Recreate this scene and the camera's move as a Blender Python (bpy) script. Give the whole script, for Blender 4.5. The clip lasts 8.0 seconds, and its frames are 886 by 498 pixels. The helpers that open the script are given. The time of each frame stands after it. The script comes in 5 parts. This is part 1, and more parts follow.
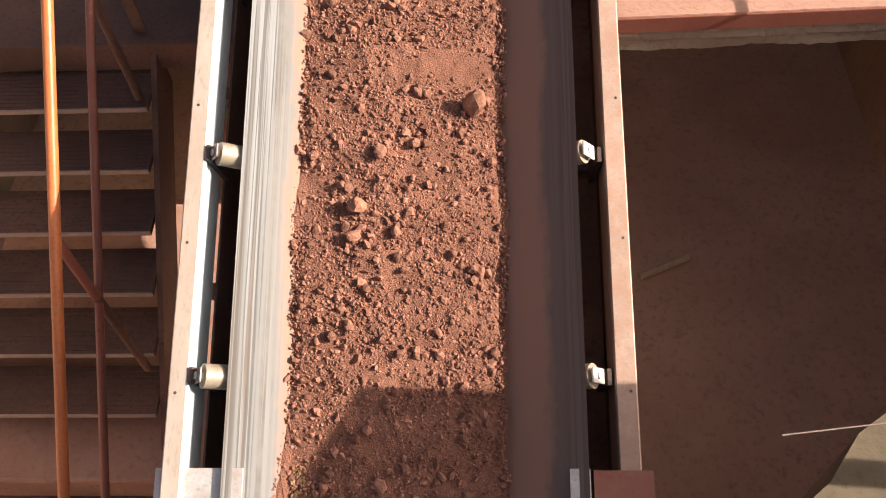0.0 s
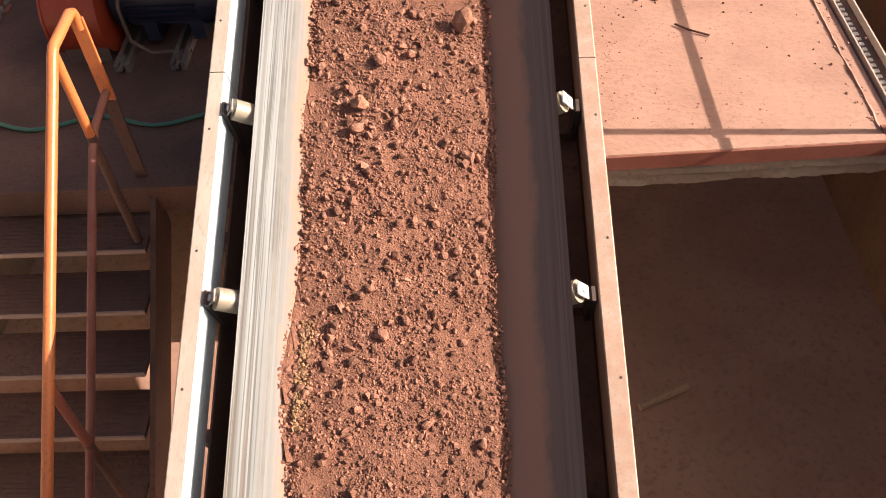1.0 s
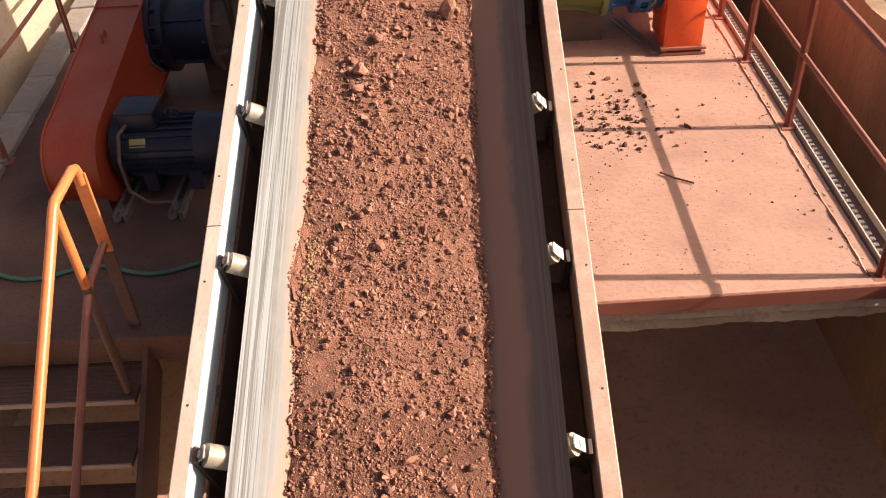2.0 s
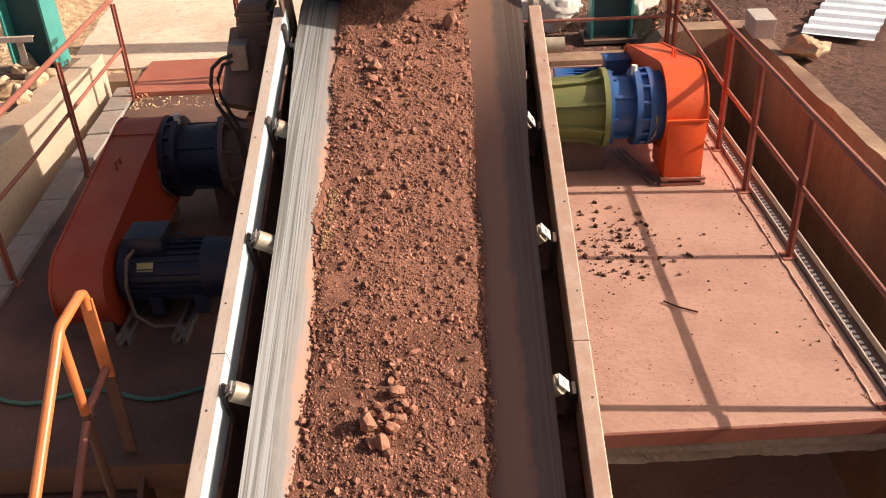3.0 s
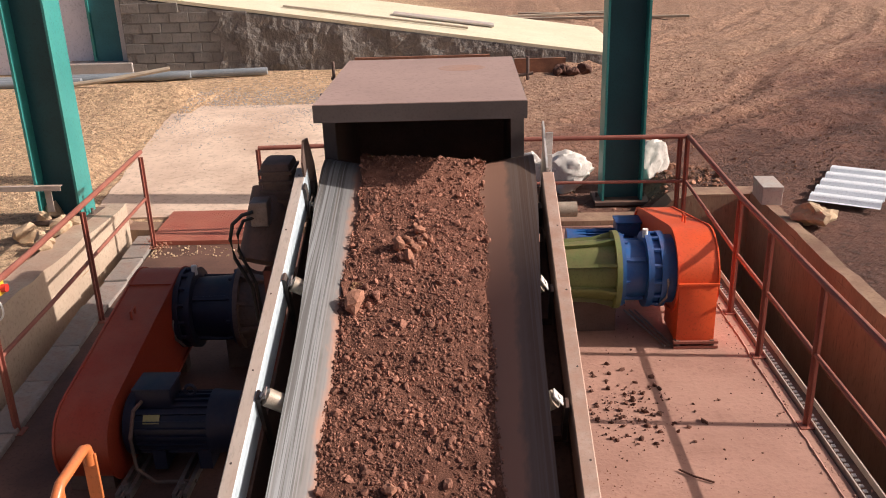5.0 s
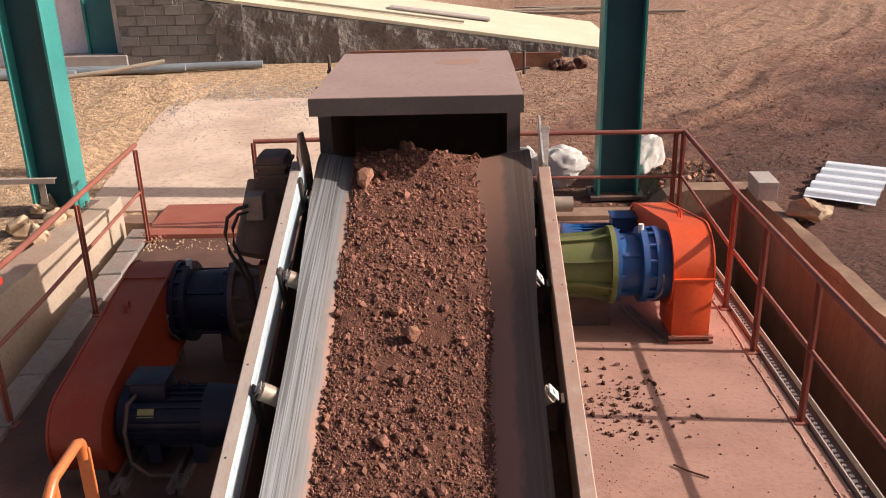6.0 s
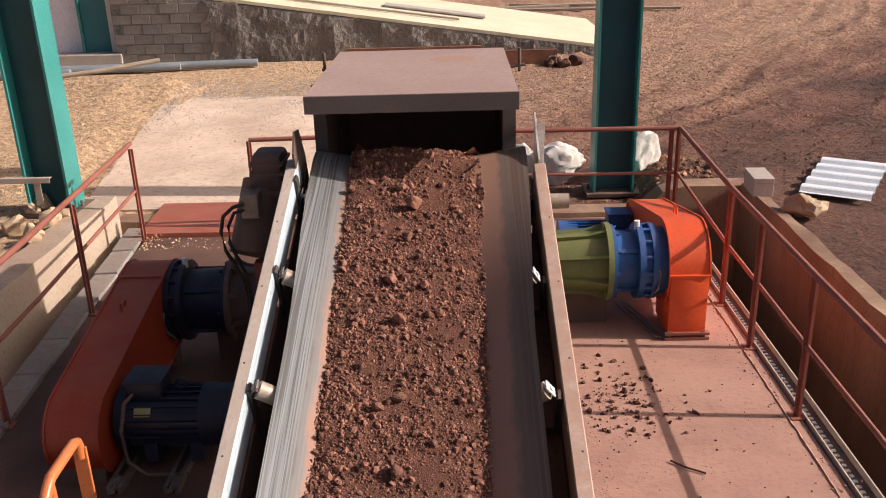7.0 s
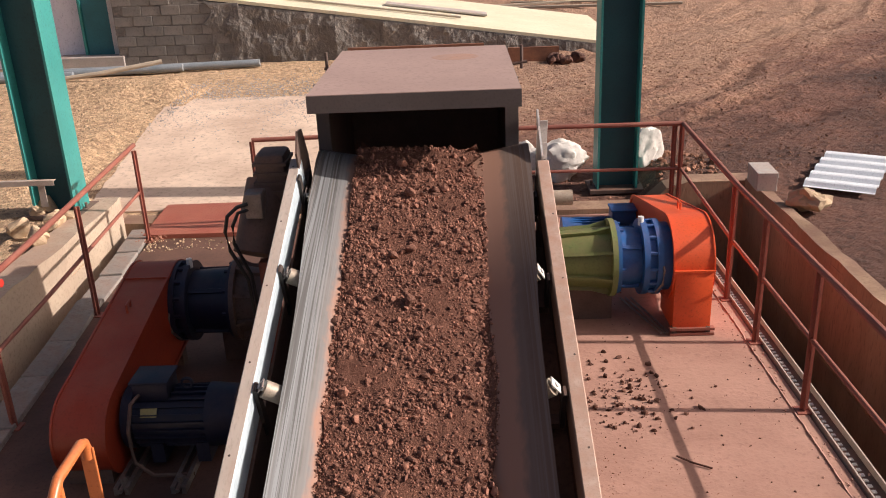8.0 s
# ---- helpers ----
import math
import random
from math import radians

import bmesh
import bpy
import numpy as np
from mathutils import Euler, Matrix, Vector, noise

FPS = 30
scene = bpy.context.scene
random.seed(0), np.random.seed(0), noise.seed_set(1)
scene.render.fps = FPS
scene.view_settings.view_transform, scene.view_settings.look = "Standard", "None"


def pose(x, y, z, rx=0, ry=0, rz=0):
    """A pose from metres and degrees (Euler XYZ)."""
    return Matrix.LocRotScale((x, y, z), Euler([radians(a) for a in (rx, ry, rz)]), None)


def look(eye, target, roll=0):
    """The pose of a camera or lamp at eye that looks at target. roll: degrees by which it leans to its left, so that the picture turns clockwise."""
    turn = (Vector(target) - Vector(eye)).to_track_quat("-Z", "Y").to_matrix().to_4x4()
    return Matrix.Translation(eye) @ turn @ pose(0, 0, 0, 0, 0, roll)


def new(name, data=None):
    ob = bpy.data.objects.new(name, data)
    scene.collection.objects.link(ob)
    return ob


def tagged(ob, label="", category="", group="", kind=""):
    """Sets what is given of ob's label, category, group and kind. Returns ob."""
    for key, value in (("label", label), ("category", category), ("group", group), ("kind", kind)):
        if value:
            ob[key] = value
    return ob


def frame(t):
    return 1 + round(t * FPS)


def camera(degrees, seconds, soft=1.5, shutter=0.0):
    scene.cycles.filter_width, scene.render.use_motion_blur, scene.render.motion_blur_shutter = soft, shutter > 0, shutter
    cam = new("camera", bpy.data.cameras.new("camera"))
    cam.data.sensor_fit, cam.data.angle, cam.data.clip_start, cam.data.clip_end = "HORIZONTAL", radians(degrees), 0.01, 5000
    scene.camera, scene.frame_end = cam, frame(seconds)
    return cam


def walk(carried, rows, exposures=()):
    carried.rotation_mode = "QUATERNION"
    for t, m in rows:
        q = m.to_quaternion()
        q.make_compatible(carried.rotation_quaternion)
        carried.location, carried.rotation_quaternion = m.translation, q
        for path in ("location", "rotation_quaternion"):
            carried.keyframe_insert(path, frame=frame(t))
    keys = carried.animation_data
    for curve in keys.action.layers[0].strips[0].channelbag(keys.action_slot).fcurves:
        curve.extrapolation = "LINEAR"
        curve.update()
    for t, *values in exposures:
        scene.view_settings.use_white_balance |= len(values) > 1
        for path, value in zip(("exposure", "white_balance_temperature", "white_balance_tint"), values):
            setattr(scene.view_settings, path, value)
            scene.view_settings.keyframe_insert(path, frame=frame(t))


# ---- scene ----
cam = camera(54.0, 8.0, soft=1.0)
PATH = [
    (0, (0.391, 0.89, 2.956), (0.288, 2.024, 1.312), -4.9),
    (0.5, (0.397, 0.908, 2.973), (0.298, 2.161, 1.418), -4.8),
    (1, (0.39, 0.936, 3.005), (0.304, 2.291, 1.536), -4.6),
    (1.5, (0.394, 0.955, 3.033), (0.327, 2.421, 1.674), -4.5),
    (3, (0.382, 0.98, 3.096), (0.331, 2.703, 2.081), -3.2),
    (3.5, (0.375, 0.987, 3.114), (0.317, 2.769, 2.207), -2.9),
    (4, (0.371, 0.986, 3.135), (0.307, 2.823, 2.345), -2.5),
    (4.5, (0.371, 0.991, 3.152), (0.301, 2.862, 2.448), -2.0),
    (6, (0.367, 1.007, 3.149), (0.314, 2.873, 2.431), -1.5),
    (6.5, (0.364, 1.013, 3.146), (0.316, 2.876, 2.421), -1.6),
    (7, (0.369, 1.007, 3.147), (0.324, 2.871, 2.424), -1.7),
    (7.5, (0.368, 1.01, 3.146), (0.322, 2.871, 2.416), -2.1),
    (8, (0.368, 1.003, 3.144), (0.314, 2.866, 2.418), -2.4),
]
walk(cam, [(t, look(eye, target, roll)) for t, eye, target, roll in PATH],
     exposures=[(0.0, 0.85, 6650, 12), (0.5, 0.9, 6650, 12), (1.5, 0.9, 6750, 12), (3.0, 0.55, 6800, 14), (3.5, 0.26, 6700, 17), (4.0, 0.17, 6400, 17),
                (4.5, 0.11, 6250, 16), (6.0, 0.15, 6250, 16), (8.0, 0.14, 6250, 16)])

# ---- light ----
SUN = Vector((math.cos(radians(30.5)) * 0.998, -0.055, math.sin(radians(30.5))))
world = bpy.data.worlds.new("sky")
scene.world = world
world.use_nodes = True
wn = world.node_tree.nodes
sky = wn.new("ShaderNodeTexSky")
sky.sky_type = "NISHITA"
sky.sun_disc = False
sky.dust_density, sky.air_density, sky.ozone_density = 7.0, 0.7, 0.5
sky.sun_elevation = radians(30.5)
sky.sun_rotation = math.atan2(SUN.x, SUN.y)
wn["Background"].inputs["Strength"].default_value = 0.082
world.node_tree.links.new(sky.outputs["Color"], wn["Background"].inputs["Color"])
sun_data = bpy.data.lights.new("sun", "SUN")
sun_data.energy, sun_data.angle, sun_data.color = 5.0, radians(0.5), (1.0, 0.9, 0.77)
new("sun", sun_data).matrix_world = look(SUN * 40, (0, 0, 0))


# ---- materials ----
def mat(name, a, b, rough=0.8, scale=4.0, fine=60.0, bump=0.2, metal=0.0, dust=None, dust_amt=0.0, rand=0.0, spec=0.5, stretch=(1, 1, 1), bump_dist=0.01):
    """Two-tone surface with a coarse and a fine noise, relief, settled dust and some spread between pieces."""
    m = bpy.data.materials.new(name)
    m.use_nodes = True
    n, l = m.node_tree.nodes, m.node_tree.links
    p = n["Principled BSDF"]
    tc = n.new("ShaderNodeTexCoord")
    mp = n.new("ShaderNodeMapping")
    mp.inputs["Scale"].default_value = stretch
    l.new(tc.outputs["Object"], mp.inputs["Vector"])

    def noise_tex(s, detail):
        t = n.new("ShaderNodeTexNoise")
        t.inputs["Scale"].default_value, t.inputs["Detail"].default_value = s, detail
        t.inputs["Roughness"].default_value = 0.62
        l.new(mp.outputs["Vector"], t.inputs["Vector"])
        return t

    def mix(fac, c1, c2):
        x = n.new("ShaderNodeMix")
        x.data_type = "RGBA"
        for sock, v in ((x.inputs["Factor"], fac), (x.inputs["A"], c1), (x.inputs["B"], c2)):
            if isinstance(v, bpy.types.NodeSocket):
                l.new(v, sock)
            else:
                sock.default_value = v if isinstance(v, (int, float)) else (*v, 1)
        return x.outputs["Result"]

    def ramp(src, lo, hi):
        r = n.new("ShaderNodeMapRange")
        r.inputs["From Min"].default_value, r.inputs["From Max"].default_value = lo, hi
        l.new(src, r.inputs["Value"])
        return r.outputs["Result"]

    big, small = noise_tex(scale, 5), noise_tex(fine, 3)
    col = mix(ramp(big.outputs["Fac"], 0.36, 0.64), a, b)
    dark = tuple(c * 0.72 for c in a)
    col = mix(ramp(small.outputs["Fac"], 0.52, 0.8), col, dark)
    if dust:
        geo = n.new("ShaderNodeNewGeometry")
        sep = n.new("ShaderNodeSeparateXYZ")
        l.new(geo.outputs["Normal"], sep.inputs["Vector"])
        up = ramp(sep.outputs["Z"], -0.2, 0.9)
        patch = ramp(noise_tex(scale * 1.7, 6).outputs["Fac"], 0.35, 0.7)
        mul = n.new("ShaderNodeMath")
        mul.operation = "MULTIPLY"
        l.new(up, mul.inputs[0])
        l.new(patch, mul.inputs[1])
        mul2 = n.new("ShaderNodeMath")
        mul2.operation = "MULTIPLY"
        l.new(mul.outputs[0], mul2.inputs[0])
        mul2.inputs[1].default_value = dust_amt
        col = mix(mul2.outputs[0], col, dust)
    if rand:
        oi = n.new("ShaderNodeObjectInfo")
        gi = n.new("ShaderNodeNewGeometry")
        add = n.new("ShaderNodeMath")
        add.operation = "ADD"
        l.new(oi.outputs["Random"], add.inputs[0])
        l.new(gi.outputs["Random Per Island"], add.inputs[1])
        fr = n.new("ShaderNodeMath")
        fr.operation = "FRACT"
        l.new(add.outputs[0], fr.inputs[0])
        hsv = n.new("ShaderNodeHueSaturation")
        r = n.new("ShaderNodeMapRange")
        r.inputs["To Min"].default_value, r.inputs["To Max"].default_value = 1 - rand, 1 + rand
        l.new(fr.outputs[0], r.inputs["Value"])
        l.new(r.outputs["Result"], hsv.inputs["Value"])
        l.new(col, hsv.inputs["Color"])
        col = hsv.outputs["Color"]
    l.new(col, p.inputs["Base Color"])
    rr = n.new("ShaderNodeMapRange")
    rr.inputs["To Min"].default_value, rr.inputs["To Max"].default_value = max(rough - 0.12, 0.05), min(rough + 0.12, 1)
    l.new(big.outputs["Fac"], rr.inputs["Value"])
    l.new(rr.outputs["Result"], p.inputs["Roughness"])
    p.inputs["Metallic"].default_value = metal
    p.inputs["Specular IOR Level"].default_value = spec
    if bump:
        bp = n.new("ShaderNodeBump")
        bp.inputs["Strength"].default_value, bp.inputs["Distance"].default_value = bump, bump_dist
        l.new(small.outputs["Fac"], bp.inputs["Height"])
        l.new(bp.outputs["Normal"], p.inputs["Normal"])
    return m


DUST = (0.36, 0.165, 0.105)
M = dict(
    deck=mat("deck_paint", (0.34, 0.178, 0.13), (0.46, 0.253, 0.189), 0.78, 1.7, 26, 0.5, dust=(0.44, 0.25, 0.185), dust_amt=0.8),
    deck_shaded=mat("shaded_deck", (0.1, 0.05, 0.035), (0.18, 0.09, 0.062), 0.75, 1.6, 45, 0.12),
    galv_dusty=mat("dusty_galvanised_steel", (0.42, 0.29, 0.225), (0.5, 0.36, 0.29), 0.55, 9, 90, 0.05, metal=0.1, dust=(0.42, 0.235, 0.165), dust_amt=0.8),
    galv_cream=mat("pale_dusty_steel", (0.46, 0.385, 0.325), (0.54, 0.46, 0.395), 0.55, 7, 90, 0.04, dust=(0.46, 0.33, 0.26), dust_amt=0.6, stretch=(1, 0.3, 1)),
    galv_sunlit=mat("sunlit_galvanised_steel", (0.6, 0.7, 0.76), (0.7, 0.8, 0.86), 0.35, 14, 90, 0.04, metal=0.2, stretch=(1, 0.2, 1)),
    belt_edge=mat("sunlit_belt_edge", (0.5, 0.46, 0.42), (0.62, 0.58, 0.54), 0.7, 20, 90, 0.05),
    red_steel=mat("red_oxide_steel", (0.25, 0.075, 0.051), (0.32, 0.105, 0.073), 0.6, 3, 80, 0.06, dust=(0.33, 0.155, 0.105), dust_amt=0.6),
    checker=mat("red_checker", (0.36, 0.1, 0.065), (0.42, 0.14, 0.09), 0.5, 3, 80, 0.06, dust=DUST, dust_amt=0.4),
    galv=mat("galvanised_steel", (0.56, 0.55, 0.53), (0.7, 0.69, 0.67), 0.4, 9, 90, 0.05, metal=0.25, dust=(0.5, 0.3, 0.22), dust_amt=0.5),
    soot=mat("black_painted_steel", (0.03, 0.026, 0.024), (0.055, 0.046, 0.04), 0.6, 8, 60, 0.05, dust=DUST, dust_amt=0.3),
    bracket=mat("bracket_steel", (0.2, 0.18, 0.17), (0.3, 0.27, 0.25), 0.5, 9, 90, 0.05, metal=0.5, dust=DUST, dust_amt=0.5),
    roller=mat("roller_steel", (0.33, 0.285, 0.22), (0.42, 0.365, 0.29), 0.5, 12, 90, 0.05, metal=0.25, dust=DUST, dust_amt=0.4),
    cap=mat("pale_cap", (0.62, 0.6, 0.57), (0.72, 0.7, 0.67), 0.5, 12, 90, 0.05, dust=DUST, dust_amt=0.3),
    belt=mat("belt_rubber", (0.075, 0.064, 0.056), (0.15, 0.135, 0.123), 0.6, 3, 60, 0.05, dust=(0.28, 0.155, 0.11), dust_amt=0.15, stretch=(9, 0.12, 9), spec=0.2),
    dark_steel=mat("dark_steel", (0.09, 0.064, 0.053), (0.14, 0.098, 0.08), 0.65, 4, 60, 0.08, dust=DUST, dust_amt=0.5),
    grimy_pan=mat("grimy_pan", (0.16, 0.1, 0.076), (0.26, 0.155, 0.115), 0.9, 3, 40, 0.3),
    hood=mat("hood_steel", (0.085, 0.074, 0.073), (0.11, 0.095, 0.093), 0.55, 2.5, 60, 0.05, dust=(0.3, 0.2, 0.16), dust_amt=0.6),
    hood_top=mat("dusty_hood_top", (0.36, 0.245, 0.21), (0.42, 0.29, 0.25), 0.7, 1.5, 40, 0.05),
    hood_stain=mat("faded_rust", (0.42, 0.23, 0.16), (0.38, 0.25, 0.2), 0.75, 5, 40, 0.05),
    rust=mat("rust_steel", (0.2, 0.08, 0.045), (0.3, 0.13, 0.07), 0.8, 6, 60, 0.2),
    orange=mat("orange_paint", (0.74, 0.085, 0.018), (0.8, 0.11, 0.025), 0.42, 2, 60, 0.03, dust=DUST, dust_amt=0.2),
    orange_shaded=mat("shaded_orange_paint", (0.3, 0.036, 0.014), (0.37, 0.05, 0.019), 0.45, 2, 60, 0.04, dust=DUST, dust_amt=0.3),
    handrail=mat("orange_handrail", (0.56, 0.155, 0.045), (0.62, 0.19, 0.06), 0.38, 4, 60, 0.03, dust=DUST, dust_amt=0.35),
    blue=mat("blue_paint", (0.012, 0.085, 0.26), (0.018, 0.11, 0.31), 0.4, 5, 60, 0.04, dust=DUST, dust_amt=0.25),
    navy_shaded=mat("shaded_navy_paint", (0.009, 0.014, 0.036), (0.014, 0.021, 0.048), 0.5, 5, 60, 0.04, dust=(0.13, 0.066, 0.047), dust_amt=0.3),
    green=mat("green_paint", (0.125, 0.165, 0.05), (0.165, 0.21, 0.07), 0.5, 5, 60, 0.04, dust=DUST, dust_amt=0.35),
    teal=mat("teal_paint", (0.03, 0.235, 0.215), (0.045, 0.3, 0.275), 0.45, 1.5, 50, 0.04, dust=DUST, dust_amt=0.2),
    teal_shaded=mat("shaded_teal_paint", (0.013, 0.078, 0.092), (0.02, 0.105, 0.12), 0.5, 1.5, 50, 0.04),
    concrete=mat("concrete", (0.4, 0.31, 0.23), (0.5, 0.4, 0.3), 0.9, 1.2, 30, 0.35, dust=DUST, dust_amt=0.5),
    pit=mat("stained_concrete", (0.27, 0.172, 0.107), (0.43, 0.285, 0.18), 0.9, 0.9, 25, 0.4, stretch=(1.6, 1.6, 0.4), dust=(0.2, 0.105, 0.073), dust_amt=1.1),
    ledge=mat("raw_ledge_concrete", (0.13, 0.098, 0.06), (0.2, 0.155, 0.098), 0.9, 1.2, 25, 0.4),
    pit_floor=mat("dusty_pit_floor", (0.5, 0.3, 0.2), (0.64, 0.4, 0.275), 0.95, 0.7, 25, 0.2),
    grey_slab=mat("grey_slab", (0.42, 0.39, 0.36), (0.52, 0.48, 0.44), 0.9, 3, 40, 0.25, dust=DUST, dust_amt=0.55),
    strip_slab=mat("shaded_grey_slab", (0.22, 0.2, 0.18), (0.33, 0.3, 0.27), 0.9, 2.5, 30, 0.4, dust=(0.27, 0.14, 0.095), dust_amt=0.7, rand=0.12),
    earth=mat("red_earth", (0.07, 0.031, 0.021), (0.21, 0.092, 0.06), 0.95, 0.55, 11, 1.0, bump_dist=0.04),
    blockwall=mat("grey_block", (0.18, 0.162, 0.146), (0.26, 0.235, 0.21), 0.9, 1.5, 18, 0.6, rand=0.12, bump_dist=0.02),
    render_coat=mat("rough_render", (0.17, 0.153, 0.138), (0.27, 0.243, 0.216), 0.95, 1.2, 12, 0.9, bump_dist=0.05),
    yellow_top=mat("pale_yellow_concrete", (0.68, 0.6, 0.42), (0.76, 0.68, 0.5), 0.85, 1.0, 20, 0.1),
    teal_mid=mat("mid_teal_paint", (0.025, 0.15, 0.18), (0.035, 0.19, 0.22), 0.5, 1.5, 50, 0.04),
    lavender=mat("lavender_wall", (0.8, 0.77, 0.84), (0.88, 0.85, 0.9), 0.85, 0.8, 25, 0.15),
    white_paint=mat("white_paint", (0.68, 0.66, 0.62), (0.76, 0.74, 0.7), 0.6, 3, 40, 0.1),
    zinc=mat("zinc_sheet", (0.8, 0.82, 0.85), (0.88, 0.9, 0.92), 0.4, 3, 50, 0.05),
    pipe=mat("grey_pipe", (0.2, 0.23, 0.25), (0.27, 0.29, 0.31), 0.4, 2, 50, 0.03),
    timber=mat("grey_timber", (0.34, 0.28, 0.21), (0.42, 0.35, 0.27), 0.85, 3, 40, 0.2, stretch=(0.3, 4, 4)),
    bag=mat("white_bag", (0.66, 0.6, 0.54), (0.76, 0.71, 0.65), 0.7, 4, 30, 0.3),
    rubber=mat("black_cable", (0.015, 0.015, 0.015), (0.03, 0.028, 0.026), 0.5, 8, 60, 0.05),
    label_plate=mat("yellow_plate", (0.5, 0.42, 0.16), (0.58, 0.48, 0.2), 0.5, 20, 90, 0.02),
    ore=mat("red_ore", (0.21, 0.095, 0.064), (0.34, 0.164, 0.114), 0.92, 9, 90, 0.3, rand=0.36, spec=0.25),
    ore_fine=mat("ore_fines", (0.22, 0.098, 0.065), (0.3, 0.138, 0.093), 0.95, 6, 160, 0.8, spec=0.2),
    clod=mat("earth_clods", (0.17, 0.08, 0.052), (0.38, 0.2, 0.13), 0.95, 3, 40, 0.4, rand=0.4, spec=0.2),
    ore_pale=mat("pale_rock", (0.3, 0.14, 0.09), (0.42, 0.205, 0.135), 0.9, 3, 12, 0.4, rand=0.18, spec=0.25),
    ore_yellow=mat("ochre_fines", (0.32, 0.18, 0.1), (0.4, 0.24, 0.135), 0.95, 9, 90, 0.6, rand=0.25, spec=0.2),
    stone=mat("quarry_stone", (0.46, 0.32, 0.2), (0.58, 0.43, 0.28), 0.9, 5, 40, 0.5, rand=0.18),
    spill=mat("dark_spill", (0.1, 0.045, 0.03), (0.15, 0.07, 0.05), 0.95, 9, 60, 0.5, rand=0.3, spec=0.2),
    red_knob=mat("red_plastic", (0.6, 0.03, 0.02), (0.66, 0.05, 0.03), 0.35, 8, 60, 0.0),
    yellow_box=mat("yellow_plastic", (0.75, 0.5, 0.03), (0.8, 0.55, 0.05), 0.4, 8, 60, 0.0),
    hose=mat("green_hose", (0.05, 0.16, 0.11), (0.07, 0.2, 0.14), 0.5, 8, 60, 0.0),
)

# the ore grows damper and darker towards the later stretches
for step, k in enumerate((0.9, 0.81, 0.73)):
    M["ore_damp_%d" % step] = mat("damp_red_ore", tuple(c * k for c in (0.22, 0.094, 0.062)), tuple(c * k for c in (0.4, 0.185, 0.124)), 0.82, 9, 90, 0.3, rand=0.45, spec=0.35)
    M["fine_damp_%d" % step] = mat("damp_ore_fines", tuple(c * k for c in (0.17, 0.073, 0.048)), tuple(c * k for c in (0.24, 0.106, 0.07)), 0.94, 6, 160, 0.9, spec=0.22)


# ---- mesh helpers ----
def mesh_of(name, bm, material, smooth=False):
    me = bpy.data.meshes.new(name)
    bmesh.ops.recalc_face_normals(bm, faces=bm.faces[:])
    bm.to_mesh(me)
    bm.free()
    me.materials.append(M[material])
    if smooth:
        me.polygons.foreach_set("use_smooth", [True] * len(me.polygons))
        me.set_sharp_from_angle(angle=radians(35))
    return me


def part(name, bm, material, parent, label="", smooth=False):
    ob = new(name, mesh_of(name, bm, material, smooth))
    ob.parent = parent
    return tagged(ob, label) if label else ob


def thing(name, label, category, m=None, group="", kind="", bm=None, material=None, smooth=False):
    ob = new(name, mesh_of(name, bm, material, smooth) if bm else None)
    if m is not None:
        ob.matrix_basis = m
    return tagged(ob, label, category, group, kind)


def box(bm, x0, x1, y0, y1, z0, z1, bevel=0.0, m=None):
    v = [bm.verts.new(((x0, x1)[i & 1], (y0, y1)[i >> 1 & 1], (z0, z1)[i >> 2])) for i in range(8)]
    f = [bm.faces.new([v[i] for i in q]) for q in ((0, 2, 3, 1), (4, 5, 7, 6), (0, 1, 5, 4), (2, 6, 7, 3), (0, 4, 6, 2), (1, 3, 7, 5))]
    if bevel:
        e = list({e for q in f for e in q.edges})
        out = bmesh.ops.bevel(bm, geom=e, offset=bevel, segments=2, affect="EDGES", profile=0.5)
        v = list({q for q in v if q.is_valid} | set(out["verts"]))
    if m is not None:
        bmesh.ops.transform(bm, matrix=m, verts=v)
    return bm


def rod(bm, a, b, r, seg=12, r2=None, cap=True):
    a, b = Vector(a), Vector(b)
    d = b - a
    m = Matrix.Translation((a + b) / 2) @ d.to_track_quat("Z", "Y").to_matrix().to_4x4()
    bmesh.ops.create_cone(bm, cap_ends=cap, segments=seg, radius1=r, radius2=r if r2 is None else r2, depth=d.length, matrix=m)
    return bm


def tube(bm, pts, r, seg=10):
    """A bent tube through the points."""
    pts = [Vector(p) for p in pts]
    rings = []
    for i, p in enumerate(pts):
        d = (pts[min(i + 1, len(pts) - 1)] - pts[max(i - 1, 0)]).normalized()
        q = d.to_track_quat("Z", "Y").to_matrix()
        rings.append([bm.verts.new(p + q @ Vector((r * math.cos(2 * math.pi * k / seg), r * math.sin(2 * math.pi * k / seg), 0))) for k in range(seg)])
    for r0, r1 in zip(rings, rings[1:]):
        for k in range(seg):
            bm.faces.new((r0[k], r0[(k + 1) % seg], r1[(k + 1) % seg], r1[k]))
    bm.faces.new(rings[0][::-1])
    bm.faces.new(rings[-1])
    return bm


def prism(bm, outline, axis, lo, hi, bevel=0.0):
    """An outline in the plane across the axis (0: y,z; 1: x,z; 2: x,y), pushed from lo to hi."""
    def at(p, h):
        c = list(p)
        c.insert(axis, h)
        return c
    a = [bm.verts.new(at(p, lo)) for p in outline]
    b = [bm.verts.new(at(p, hi)) for p in outline]
    f = [bm.faces.new(a[::-1]), bm.faces.new(b)]
    n = len(a)
    sides = [bm.faces.new((a[i], a[(i + 1) % n], b[(i + 1) % n], b[i])) for i in range(n)]
    if bevel:
        bmesh.ops.recalc_face_normals(bm, faces=f + sides)
        bmesh.ops.bevel(bm, geom=[e for q in f for e in q.edges], offset=bevel, segments=2, affect="EDGES")
    return bm


